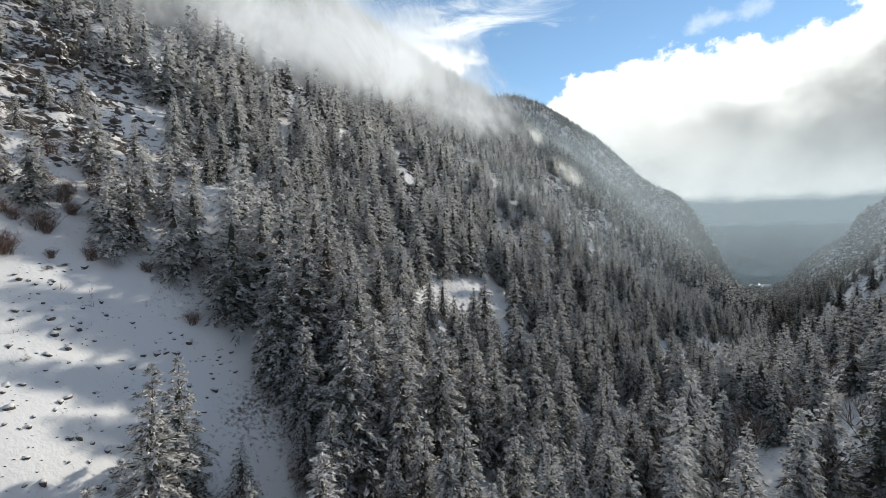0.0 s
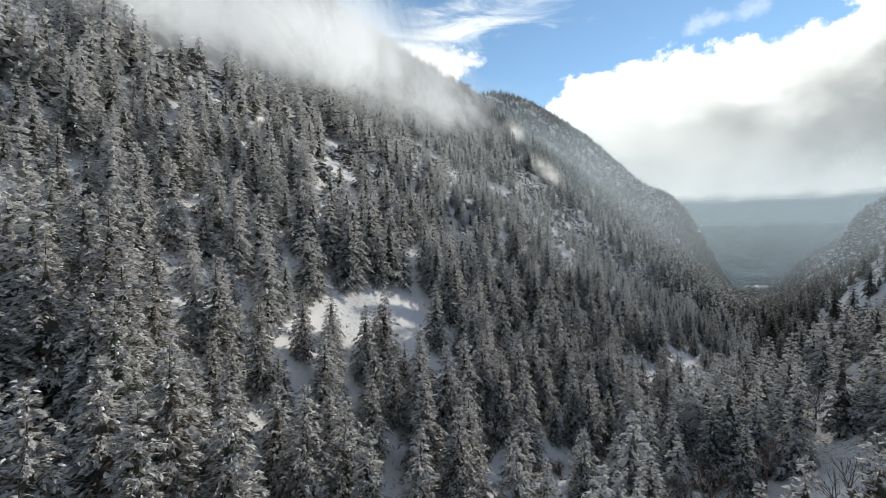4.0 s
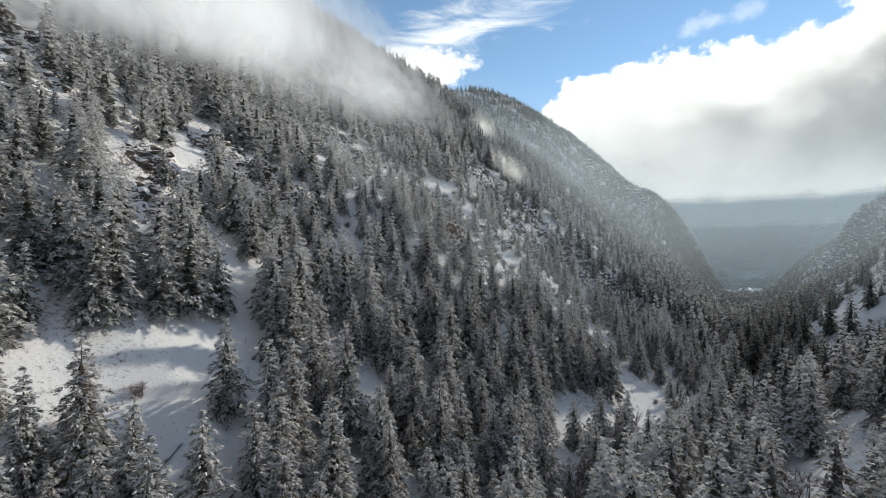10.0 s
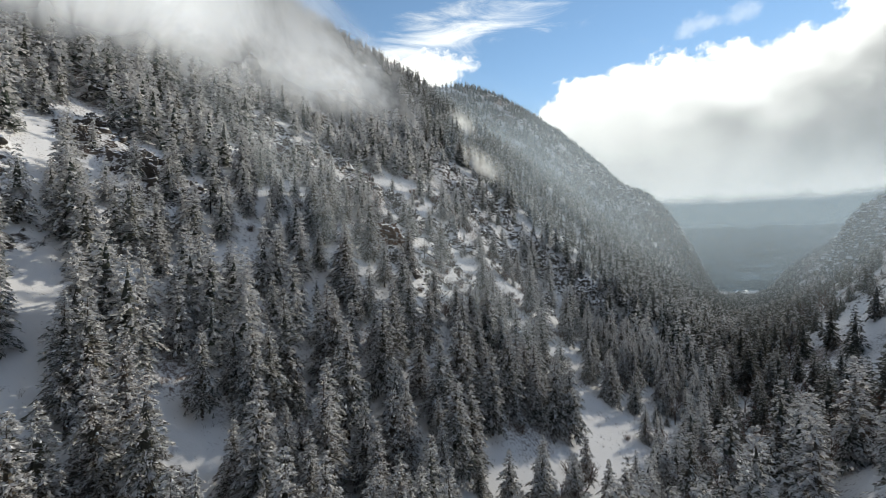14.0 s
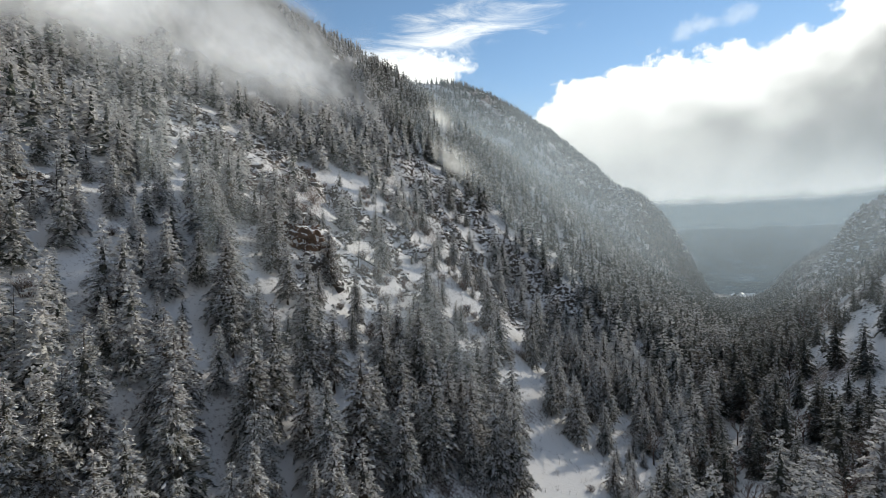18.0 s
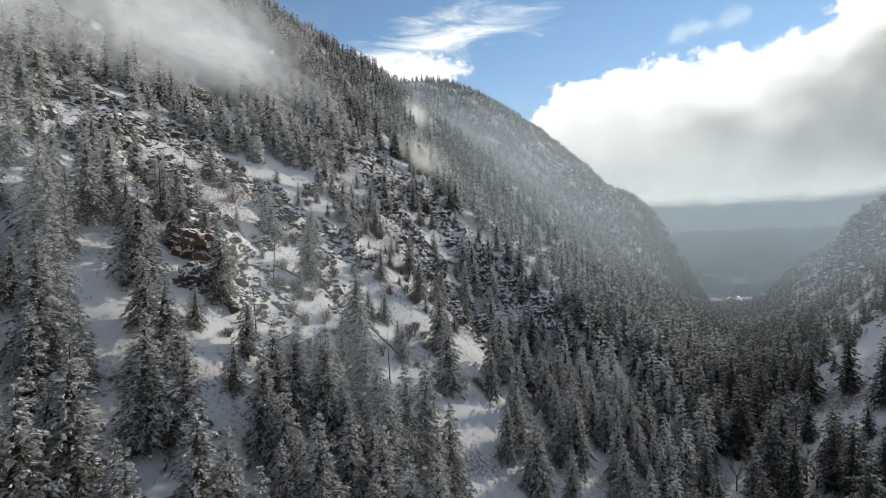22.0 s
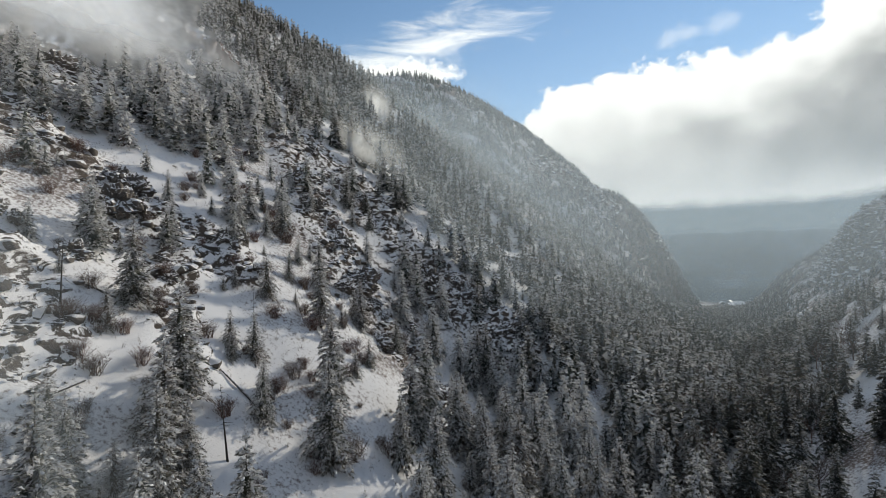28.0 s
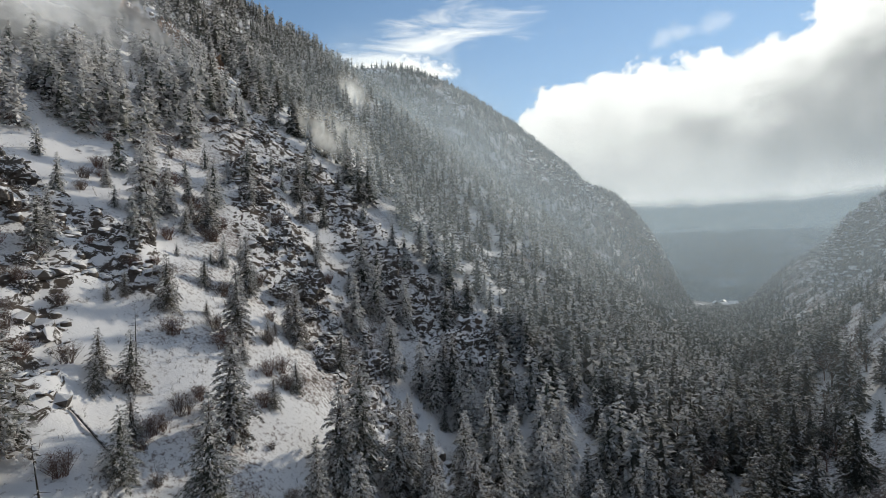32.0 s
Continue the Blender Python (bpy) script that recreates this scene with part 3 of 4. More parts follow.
def density(u, v):
    """Chance that a place of the forest holds a fir."""
    d = 0.95 - 0.42 * step(fbm(u / 26, v / 26, 3, 71), 0.0, 0.16)
    d = d * (1 - 0.2 * step(u, 160, 195) * step(330 - u, 0, 40) * step(135 - v, 0, 20) * step(v, 40, 60))
    d = d * (1 - 0.55 * rockiness(u, v))
    open_ = openness(u, v)
    d = d * (1 - open_ * np.where(u < 50, 1.0, np.where((u > 175) & (v > 40), np.where(v > 76, 0.4, 0.8), 0.92)))
    d = d * (1 - 0.15 * step(u, 175, 215) * step(340 - u, 0, 40) * step(62 - v, 0, 12)) * (1 - 0.3 * step(14 - v, 0, 8))
    d = d * (1 - 0.15 * step(u, 160, 180) * step(250 - u, 0, 20) * step(v, 36, 44) * step(84 - v, 0, 10))
    d = d * (1 - 0.4 * bump(u, v, 92, 28, 30, 10)) * (1 - 0.55 * bump(u, v, 112, -10, 40, 11)) * (1 - 0.5 * bump(u, v, 255, -8, 60, 14))
    d = np.maximum(d, 0.95 * step(u, 34, 39) * step(56 - u, 0, 6) * step(v, 34, 40) * step(84 - v, 0, 6))
    d = np.maximum(d, 0.38 * step(u, 200, 210) * step(262 - u, 0, 10) * step(v, 56, 62) * step(116 - v, 0, 8))
    bank = step(-v, 6, 24)
    d = d * (1 - 0.3 * bank) * (1 - 0.55 * bank * step(fbm(u / 24, v / 16, 3, 73), 0.0, 0.14))
    return d


def scatter(u0, u1, v0, v1, gap, seed):
    rs = np.random.RandomState(seed)
    a, b = np.meshgrid(np.arange(u0, u1, gap), np.arange(v0, v1, gap), indexing="ij")
    a = a + rs.uniform(-0.42, 0.42, a.shape) * gap + gap * 0.5
    b = b + rs.uniform(-0.42, 0.42, a.shape) * gap + gap * 0.5
    a, b = a.ravel(), b.ravel()
    keep = rs.uniform(0, 1, a.shape) < density(a, b)
    a, b = a[keep], b[keep]
    tall = 12.6 + 2.2 * step(-b, -75, -45) + 8.0 * (rs.uniform(0, 1, a.shape) ** 0.8 - 0.45) + 5 * fbm(a / 25, b / 25, 2, 75)
    tall = tall * np.where(rs.uniform(0, 1, a.shape) < 0.22, rs.uniform(0.4, 0.75, a.shape), 1.0)
    low = step(a, 185, 215) * step(300 - a, 0, 20) * step(b, 50, 62) * step(125 - b, 0, 15)
    tall = tall * np.where(rs.uniform(0, 1, a.shape) < 0.6 * low, rs.uniform(0.3, 0.55, a.shape), 1.0)
    tall = tall * (1 - 0.25 * rockiness(a, b))
    tall = tall * (1 - 0.55 * bump(a, b, 190, 16, 20, 8)) * (1 - 0.5 * bump(a, b, 230, 18, 20, 9)) * (1 + 0.3 * bump(a, b, 44, 50, 12, 20))
    tall = tall * (1 - 0.42 * step(a, 330, 600)) * (1 - 0.2 * step(-b, 10, 40))
    return a, b, np.clip(tall, 2.8, 21), rs.uniform(0, 6.28, a.shape)


def plant(name, sets, protos, label, mat=None, category="forest", sink=0.25):
    """One mesh of many plants or stones that nobody would count."""
    vs_all, fs_all, ts_all, base = [], [], [], 0
    for a, b, tall, turn in sets:
        x, y = plan_xy(a, b)
        z = height(a, b) - sink
        for i in range(len(a)):
            pv, pf, *more = protos[i % len(protos)]
            if more:
                ts_all.append(more[0] + 0.5 * (math.sin(a[i] * 12.9 + b[i] * 78.2) * 43.7 % 1.0 - 0.5))
            c, s = math.cos(turn[i]) * tall[i], math.sin(turn[i]) * tall[i]
            q = np.empty_like(pv)
            q[:, 0] = x[i] + c * pv[:, 0] - s * pv[:, 1]
            q[:, 1] = y[i] + s * pv[:, 0] + c * pv[:, 1]
            q[:, 2] = z[i] + tall[i] * pv[:, 2]
            vs_all.append(q)
            fs_all.append(pf + base)
            base += len(pv)
    v, f = np.concatenate(vs_all), np.concatenate(fs_all)
    me = bpy.data.meshes.new(name)
    me.vertices.add(len(v))
    me.vertices.foreach_set("co", v.ravel())
    me.loops.add(f.size)
    me.loops.foreach_set("vertex_index", f.ravel())
    me.polygons.add(len(f))
    me.polygons.foreach_set("loop_start", np.arange(0, f.size, 3))
    me.update(calc_edges=True)
    if ts_all:
        set_tips(me, np.concatenate(ts_all))
    me.materials.append(mat or FAR_NEEDLES)
    return tagged(new(name, me), label, category, kind="stuff")


# less litter shows where the forest opens
cover = np.clip(0.45 + 0.55 * step(fbm(gu / 20, gv / 20, 3, 77), -0.1, 0.12) - np.where(gu < 50, np.where(gv < 74, 1.0, -0.2), np.where(gu > 175, np.where(gv > 45, 0.1, 0.9), 0.45)) * openness(gu, gv) + 1.1 * step(gu, 380, 520) + 0.1 * step(-gv, 8, 25), -0.7, 1.6)
rocky = ground.data.attributes.new("rocky", "FLOAT", "POINT")
rocky.data.foreach_set("value", rockiness(gu, gv).ravel())
litter = ground.data.attributes.new("litter", "FLOAT", "POINT")
litter.data.foreach_set("value", cover.ravel())

# the firs next to the flight line, each a thing of its own
FIR_KINDS = [fir_meshes(s, 500 + k, bare, count) for k, (s, bare, count) in enumerate(
    [(0.245, 0.06, 6600), (0.21, 0.10, 6200), (0.27, 0.05, 6800), (0.20, 0.16, 5600), (0.25, 0.05, 6600), (0.23, 0.09, 6200), (0.31, 0.02, 5200)])]


def fir(u, v, tall, turn, kind, label):
    x, y = plan_xy(u, v)
    root = new("fir_tree")
    s = float(tall)
    root.matrix_world = Matrix.Translation((float(x), float(y), float(height(u, v)) - 0.2)) @ Matrix.Rotation(turn, 4, "Z") @ Matrix.Diagonal((s, s, s, 1))
    for nm, data in zip(("trunk", "crown", "snow"), FIR_KINDS[kind]):
        ob = part(nm, data, root)
        if nm == "snow":
            tagged(ob, kind="stuff")
    return tagged(root, label, "tree", "firs along the flight line")


a, b, tall, turn = scatter(-16, 640, 8, 325, 5.1, 9)
near = (b < np.where(a < 165, 58, 84)) & (a > 6) & (a < 276) & (b > 17)
for i in np.flatnonzero(near):
    kind = 6 if tall[i] < 9 else int(i % 6)
    size = "tall" if tall[i] > 14 else "small" if tall[i] < 9 else "slender"
    fir(a[i], b[i], tall[i], turn[i], kind, size + " dark green fir with snow-laden boughs on the slope")
rest = ~near & ((a < 420) | (b < 420))
CLOSE = [shard_fir(50 + k, 2300, s, 0.055, 0.033, 0.06, 16, 6) for k, s in enumerate((0.25, 0.22, 0.27, 0.20, 0.25, 0.23))]
MID = [shard_fir(30 + k, 430, s, 0.105, 0.07, 0.05, 14, 5) for k, s in enumerate((0.25, 0.22, 0.27, 0.20, 0.25, 0.23))]
FAR = [shard_fir(60 + k, 130, s, 0.15, 0.10, 0.04, 10, 4) for k, s in enumerate((0.26, 0.23, 0.28, 0.24))]
TINY = [shard_fir(70 + k, 34, s, 0.25, 0.17, 0.03, 7, 2) for k, s in enumerate((0.34, 0.3, 0.37))]
close = rest & (a < 330) & (b < 170)
by_line = close & (b < 104) & (a > 10) & (a < 300)
close = close & ~by_line
# firs further along take needles with the slope's shade in their colour
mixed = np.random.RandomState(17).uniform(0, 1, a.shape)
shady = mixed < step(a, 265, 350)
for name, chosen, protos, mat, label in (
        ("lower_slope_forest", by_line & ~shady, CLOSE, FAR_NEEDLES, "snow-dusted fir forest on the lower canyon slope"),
        ("shaded_slope_forest", by_line & shady, CLOSE, SHADE_NEEDLES, "snow-dusted fir forest on the lower slope, needles darkened for shade"),
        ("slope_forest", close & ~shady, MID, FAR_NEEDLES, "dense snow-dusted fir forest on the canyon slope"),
        ("shaded_upper_forest", close & shady, MID, SHADE_NEEDLES, "dense fir forest on the canyon slope, needles darkened for shade")):
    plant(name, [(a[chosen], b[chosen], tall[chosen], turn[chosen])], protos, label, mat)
away = rest & ~close & ~by_line & (a < 460)
edge = rest & (a >= 460)
bottom = scatter(20, 330, -60, 8, 5.2, 14)
# valley firs further along take needles coloured for the shade there
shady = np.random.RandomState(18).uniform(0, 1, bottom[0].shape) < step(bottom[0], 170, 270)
plant("shaded_valley_forest", [[q[shady] for q in bottom]], CLOSE, "fir wood on the valley floor, needles darkened for shade", VALLEY_SHADE_NEEDLES)
plant("valley_forest", [[q[~shady] for q in bottom]], CLOSE, "snow-dusted fir wood on the valley floor", NEEDLES)
valley = scatter(330, 460, -60, 8, 5.4, 10)
# canyon walls and floor: shade comes from the darker needle colour
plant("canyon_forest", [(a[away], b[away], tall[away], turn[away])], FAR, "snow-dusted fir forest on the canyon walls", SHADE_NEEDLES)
plant("canyon_floor_forest", [valley], MID, "fir wood on the canyon floor, needles darkened for shade", VALLEY_SHADE_NEEDLES)
spur = scatter(640, 1010, -10, 400, 4.8, 11)
bank = scatter(150, 1000, -170, -60, 5.6, 12)
bottom = scatter(460, 640, -60, 8, 5.6, 13)
foot = scatter(640, 1010, -60, -10, 4.8, 15)
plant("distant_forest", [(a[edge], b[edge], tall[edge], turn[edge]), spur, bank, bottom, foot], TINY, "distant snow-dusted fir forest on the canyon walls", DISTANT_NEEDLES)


# ---- rocks ----
def rock_points(seed, flat=0.7):
    """An angular block: the hull of a few points in a box."""
    rng = random.Random(seed)
    bm = bmesh.new()
    for _ in range(16):
        p = [rng.uniform(-1, 1) for _ in range(3)]
        m = max(abs(c) for c in p)
        q = [c / m * rng.uniform(0.7, 1.0) for c in p]
        bm.verts.new((q[0], q[1] * 0.8, q[2] * flat))
    res = bmesh.ops.convex_hull(bm, input=bm.verts)
    bmesh.ops.delete(bm, geom=[g for g in res["geom_interior"] if isinstance(g, bmesh.types.BMVert)], context="VERTS")
    bmesh.ops.triangulate(bm, faces=bm.faces)
    bm.verts.index_update()
    v = np.array([tuple(p.co) for p in bm.verts])
    f = np.array([[p.index for p in face.verts] for face in bm.faces])
    bm.free()
    return v, f


BLOCKS = [rock_points(900 + k, 0.55 + 0.08 * (k % 5)) for k in range(10)]
BLOCK_MESHES = [mesh_of("rock", v.tolist(), f.tolist(), ROCK) for v, f in BLOCKS]


def rock(u, v, size, turn, kind, label):
    x, y = plan_xy(u, v)
    ob = new("rock", BLOCK_MESHES[kind])
    ob.matrix_world = Matrix.Translation((float(x), float(y), float(height(u, v)) + 0.12 * size)) @ Euler((0.25 * math.sin(turn * 3), 0.25 * math.cos(turn * 5), turn)).to_matrix().to_4x4() @ Matrix.Diagonal((size, size, size, 1))
    return tagged(ob, label, "rock", "rocks of the outcrops")


rs = np.random.RandomState(21)
ru_, rv_ = rs.uniform(0, 420, 60000), rs.uniform(30, 195, 60000)
keep = rs.uniform(0, 1, 60000) < 0.8 * rockiness(ru_, rv_) ** 1.3
ru_, rv_ = ru_[keep], rv_[keep]
rsize = 0.25 + 1.2 * rs.uniform(0, 1, len(ru_)) ** 4
rturn = rs.uniform(0, 6.28, len(ru_))
order = np.argsort(-(rsize - 0.012 * np.abs(rv_ - 60)))
large = np.zeros(len(ru_), bool)
large[order[:90]] = True
for i in np.flatnonzero(large):
    rock(ru_[i], rv_[i], rsize[i], rturn[i], int(i % 10), ("large" if rsize[i] > 1.1 else "jagged") + " dark rock capped with snow on an outcrop")
few = np.flatnonzero(~large)[:4800]
plant("outcrop_rubble", [(ru_[few], rv_[few], rsize[few], rturn[few])], BLOCKS, "snowy angular rubble of the rock ribs", ROCK, "rocks", -0.05)


def crag_mesh(seed):
    """A rough outcrop of unit size: a lump broken into tilted ledges and faces."""
    bm = bmesh.new()
    bmesh.ops.create_icosphere(bm, subdivisions=5, radius=1.0)
    shift = Vector((seed * 3.1, seed * 1.7, seed * 0.9))
    lean = 0.4 * math.sin(seed * 2.3)
    for p in bm.verts:
        d = p.co.normalized()
        r = 0.74 + 0.42 * noise.noise(d * 1.5 + shift) + 0.3 * abs(noise.noise(d * 3.1 + shift * 2)) + 0.13 * noise.noise(d * 7.5 + shift)
        q = Vector((d.x * r, d.y * r * 0.8, d.z * r))
        level = (q.z + lean * q.x + 0.2 * noise.noise(q * 2.2 + shift)) / 0.3
        f = level - math.floor(level)
        rise_of = 0.65 * ((math.floor(level) + min(1.0, max(0.0, (f - 0.55) / 0.3))) * 0.3 - lean * q.x - 0.2 * noise.noise(q * 2.2 + shift)) + 0.35 * q.z
        side = 1.0 - 0.2 * (level * 0.3) + 0.16 * noise.noise(Vector((math.floor(level) * 1.7, q.x * 2.0, q.y * 2.0)) + shift)
        p.co = Vector((q.x * side, q.y * side, rise_of)) + Vector((0.04 * noise.noise(q * 5.0), 0.04 * noise.noise(q * 5.0 + shift), 0.045 * noise.noise(q * 9.0)))
    me = bpy.data.meshes.new("rock_outcrop")
    bm.to_mesh(me)
    bm.free()
    me.materials.append(ROCK)
    return me


CRAGS = [crag_mesh(k + 1) for k in range(7)]


def crag(u, v, wide, tall, turn, seed, label, mat=None):
    x, y = plan_xy(u, v)
    ob = new("rock_outcrop", CRAGS[seed % 7])
    ob.matrix_world = Matrix.Translation((float(x), float(y), float(height(u, v)) - 0.1 * tall)) @ Matrix.Rotation(turn, 4, "Z") @ Matrix.Diagonal((wide, wide, tall, 1))
    if mat:
        ob.material_slots[0].link = "OBJECT"
        ob.material_slots[0].material = mat
    return tagged(ob, label, "rock", "craggy outcrops")


for k, (u, v, wide, tall) in enumerate(((192, 79, 6.5, 4.6), (190, 73, 4.6, 3.2), (197, 84, 4.2, 3.4), (197, 118, 5.5, 4.4), (272, 62, 4.4, 3.4), (274, 84, 5.0, 4.4), (280, 112, 5.2, 4.4), (224, 99, 5.2, 4.2),
                                        (241, 89, 3.8, 3.2), (101, 137, 6.5, 5.0), (111, 152, 6.5, 5.0), (36, 116, 6.0, 4.6), (41, 130, 6.0, 4.8), (294, 176, 10.0, 10.0), (304, 166, 8.0, 8.0), (232, 149, 5.6, 5.0),
                                        (302, 84, 5.0, 4.2), (308, 68, 4.4, 3.4), (98, 101, 3.0, 3.0), (116, 93, 3.6, 2.8), (183, 124, 6.0, 4.8), (188, 112, 5.0, 4.0), (143, 103, 5.0, 3.6), (148, 96, 3.6, 2.6),
                                        (276, 94, 4.6, 4.0), (281, 72, 4.4, 3.4), (284, 78, 3.6, 3.0), (217, 92, 4.0, 3.2), (212, 86, 3.4, 2.4), (229, 106, 4.6, 3.8), (206, 106, 3.8, 3.0), (266, 72, 3.4, 2.6), (286, 184, 9.0, 9.0))):
    crag(u, v, wide, tall, k * 1.3, k, ("reddish-brown" if k in (0, 13, 14, 32) else "dark") + " craggy rock outcrop with snow on its ledges", RED_ROCK if k in (0, 13, 14, 32) else None)
rs = np.random.RandomState(33)
ku, kv = rs.uniform(0, 400, 6000), rs.uniform(45, 190, 6000)
pick = np.flatnonzero(rockiness(ku, kv) > 0.75)[:150]
for i in pick:
    wide = 1.3 + 2.4 * rs.uniform() ** 1.6
    crag(ku[i], kv[i], wide, wide * rs.uniform(0.55, 0.95), rs.uniform(0, 6.28), int(i), "small dark rock ledge half buried in snow")


# stones that stick out of the snow field
su, sv = rs.uniform(-14, 36, 1500), rs.uniform(38, 76, 1500)
ok = openness(su, sv) > 0.6
su, sv = su[ok], sv[ok]
plant("scree_stones", [(su, sv, 0.08 + 0.42 * rs.uniform(0, 1, len(su)) ** 3, rs.uniform(0, 6.28, len(su)))], BLOCKS, "small dark stones that stick out of the snow field", ROCK, "stones", 0.02)
# blocks of the far cliffs
fu, fv = rs.uniform(560, 900, 26000), rs.uniform(-110, 330, 26000)
ok = rs.uniform(0, 1, 26000) < 0.6 * rockiness(fu, fv)
fu, fv = fu[ok][:4200], fv[ok][:4200]
pu, pv = rs.normal(715, 45, 420), rs.normal(-62, 9, 420)
plant("cliff_blocks", [(fu, fv, 1.0 + 2.6 * rs.uniform(0, 1, len(fu)) ** 2, rs.uniform(0, 6.28, len(fu))), (pu, pv, 0.7 + 2.3 * rs.uniform(0, 1, 420) ** 2, rs.uniform(0, 6.28, 420))], BLOCKS, "broken snowy ledges of the distant cliffs", ROCK, "rocks", 0.6)


# ---- shrubs, brush, bare trees and dead wood ----
def twig(verts, faces, a, b, r):
    """A thin three-sided twig."""
    a, b = Vector(a), Vector(b)
    d = (b - a).normalized()
    s = d.cross(Vector((0.3, 0.2, 1))).normalized() * r
    t = d.cross(s).normalized() * r
    k = len(verts)
    verts += [tuple(a + s), tuple(a - s * 0.5 + t * 0.87), tuple(a - s * 0.5 - t * 0.87), tuple(b)]
    faces += [(k, k + 1, k + 3), (k + 1, k + 2, k + 3), (k + 2, k, k + 3)]


def shrub_arrays(seed, stems, forks, size=1.0, r=0.035):
    rng = random.Random(seed)
    verts, faces = [], []
    for _ in range(stems):
        a = rng.uniform(0, 6.28)
        out = rng.uniform(0.1, 0.75)
        foot = (0.3 * rng.uniform(-1, 1) * size, 0.3 * rng.uniform(-1, 1) * size, -0.1)
        top = Vector((foot[0] + out * math.cos(a) * size, foot[1] + out * math.sin(a) * size, rng.uniform(0.7, 1.25) * size * (1.1 - 0.4 * out)))
        twig(verts, faces, foot, top, r)
        for _ in range(forks):
            f = rng.uniform(0.35, 0.95)
            p = Vector(foot).lerp(top, f)
            q = p + Vector((rng.uniform(-0.4, 0.4), rng.uniform(-0.4, 0.4), rng.uniform(0.05, 0.4))) * size
            twig(verts, faces, p, q, r * 0.6)
    return np.array(verts), np.array(faces)


SHRUBS = [shrub_arrays(40 + k, 46, 8, 1.0, 0.017) for k in range(5)]
SHRUB_MESHES = [mesh_of("shrub", v.tolist(), f.tolist(), m) for (v, f), m in zip(SHRUBS, (TWIGS, RED_TWIGS, TWIGS, RED_TWIGS, TWIGS))]
TUFTS = [shrub_arrays(80 + k, 5, 1, 1.0, 0.03) for k in range(6)]


def shrub(u, v, size, turn, kind):
    x, y = plan_xy(u, v)
    ob = new("shrub", SHRUB_MESHES[kind])
    ob.matrix_world = Matrix.Translation((float(x), float(y), float(height(u, v)))) @ Matrix.Rotation(turn, 4, "Z") @ Matrix.Diagonal((size * 1.25, size * 1.1, size, 1))
    word = "reddish" if kind in (1, 3) else "grey-brown"
    return tagged(ob, "bare " + word + " shrub dusted with frost on the slope", "shrub", "bare shrubs")


hu, hv = rs.uniform(0, 290, 1800), rs.uniform(18, 125, 1800)
ok = (rs.uniform(0, 1, 1800) < 0.07 + 0.3 * step(hu, 165, 195) * step(hv, 45, 60) + 0.5 * step(openness(hu, hv), 0.05, 0.5) * (1 - step(openness(hu, hv), 0.75, 1.0))) & (openness(hu, hv) < 0.9)
hu, hv = np.concatenate([rs.uniform(2, 36, 44), rs.uniform(70, 130, 30), rs.uniform(180, 262, 125), hu[ok][:95]]), np.concatenate([rs.uniform(69, 92, 44), rs.uniform(16, 40, 30), rs.uniform(48, 112, 125), hv[ok][:95]])
for i in range(len(hu)):
    shrub(hu[i], hv[i], rs.uniform(0.9, 2.6), rs.uniform(0, 6.28), i % 5)
bu, bv = rs.uniform(-10, 330, 26000), rs.uniform(-30, 130, 26000)
ok = (rs.uniform(0, 1, 26000) < (0.45 + 0.55 * step(bu, 160, 190)) * (1 - 0.92 * bump(bu, bv, 12, 56, 30, 15))) & (fbm(bu / 12, bv / 12, 3, 90) > -0.09)
bu, bv = bu[ok][:8500], bv[ok][:8500]
plant("brush", [(bu, bv, rs.uniform(0.35, 1.1, len(bu)), rs.uniform(0, 6.28, len(bu)))], TUFTS, "thin frosted brush and dry stalks in the snow", TWIGS, "brush", 0.05)


def limb(verts, faces, a, b, ra, rb, sides=5):
    a, b = Vector(a), Vector(b)
    d = (b - a).normalized()
    s = d.cross(Vector((0.31, 0.17, 0.9))).normalized()
    t = d.cross(s)
    k = len(verts)
    for p, r in ((a, ra), (b, rb)):
        for j in range(sides):
            g = 6.2832 * j / sides
            verts.append(tuple(p + (s * math.cos(g) + t * math.sin(g)) * r))
    faces += [(k + j, k + (j + 1) % sides, k + sides + (j + 1) % sides, k + sides + j) for j in range(sides)]


def bare_tree_meshes(seed, h, mat):
    rng = random.Random(seed)
    tv, tf, bv_, bf = [], [], [], []
    limb(tv, tf, (0, 0, -0.4), (0.1, 0, 0.4 * h), 0.02 * h, 0.014 * h, 7)

    def grow(p, d, length, r, depth):
        q = p + d * length
        limb(bv_, bf, p, q, r, r * 0.65, 4)
        if depth == 0:
            return
        for _ in range(3 if depth > 1 else 5):
            e = (d + Vector((rng.uniform(-1, 1), rng.uniform(-1, 1), rng.uniform(-0.25, 0.7))) * 0.75).normalized()
            if depth == 1:
                twig(bv_, bf, q - d * length * rng.uniform(0, 0.6), q + e * length * rng.uniform(0.5, 1.0), r * 0.55)
            else:
                grow(q - d * length * rng.uniform(0, 0.3), e, length * rng.uniform(0.6, 0.8), r * 0.6, depth - 1)
    for k in range(6):
        a = k * 1.05 + rng.uniform(-0.3, 0.3)
        d = Vector((math.cos(a) * 0.6, math.sin(a) * 0.6, 0.8)).normalized()
        grow(Vector((0.05, 0, h * rng.uniform(0.22, 0.4))), d, 0.2 * h, 0.008 * h, 3)
    return mesh_of("trunk", tv, tf, mat, True), mesh_of("crown", bv_, bf, mat)


BARE = [bare_tree_meshes(7, 10, TWIGS), bare_tree_meshes(8, 9, RED_TWIGS), bare_tree_meshes(9, 12, TWIGS)]


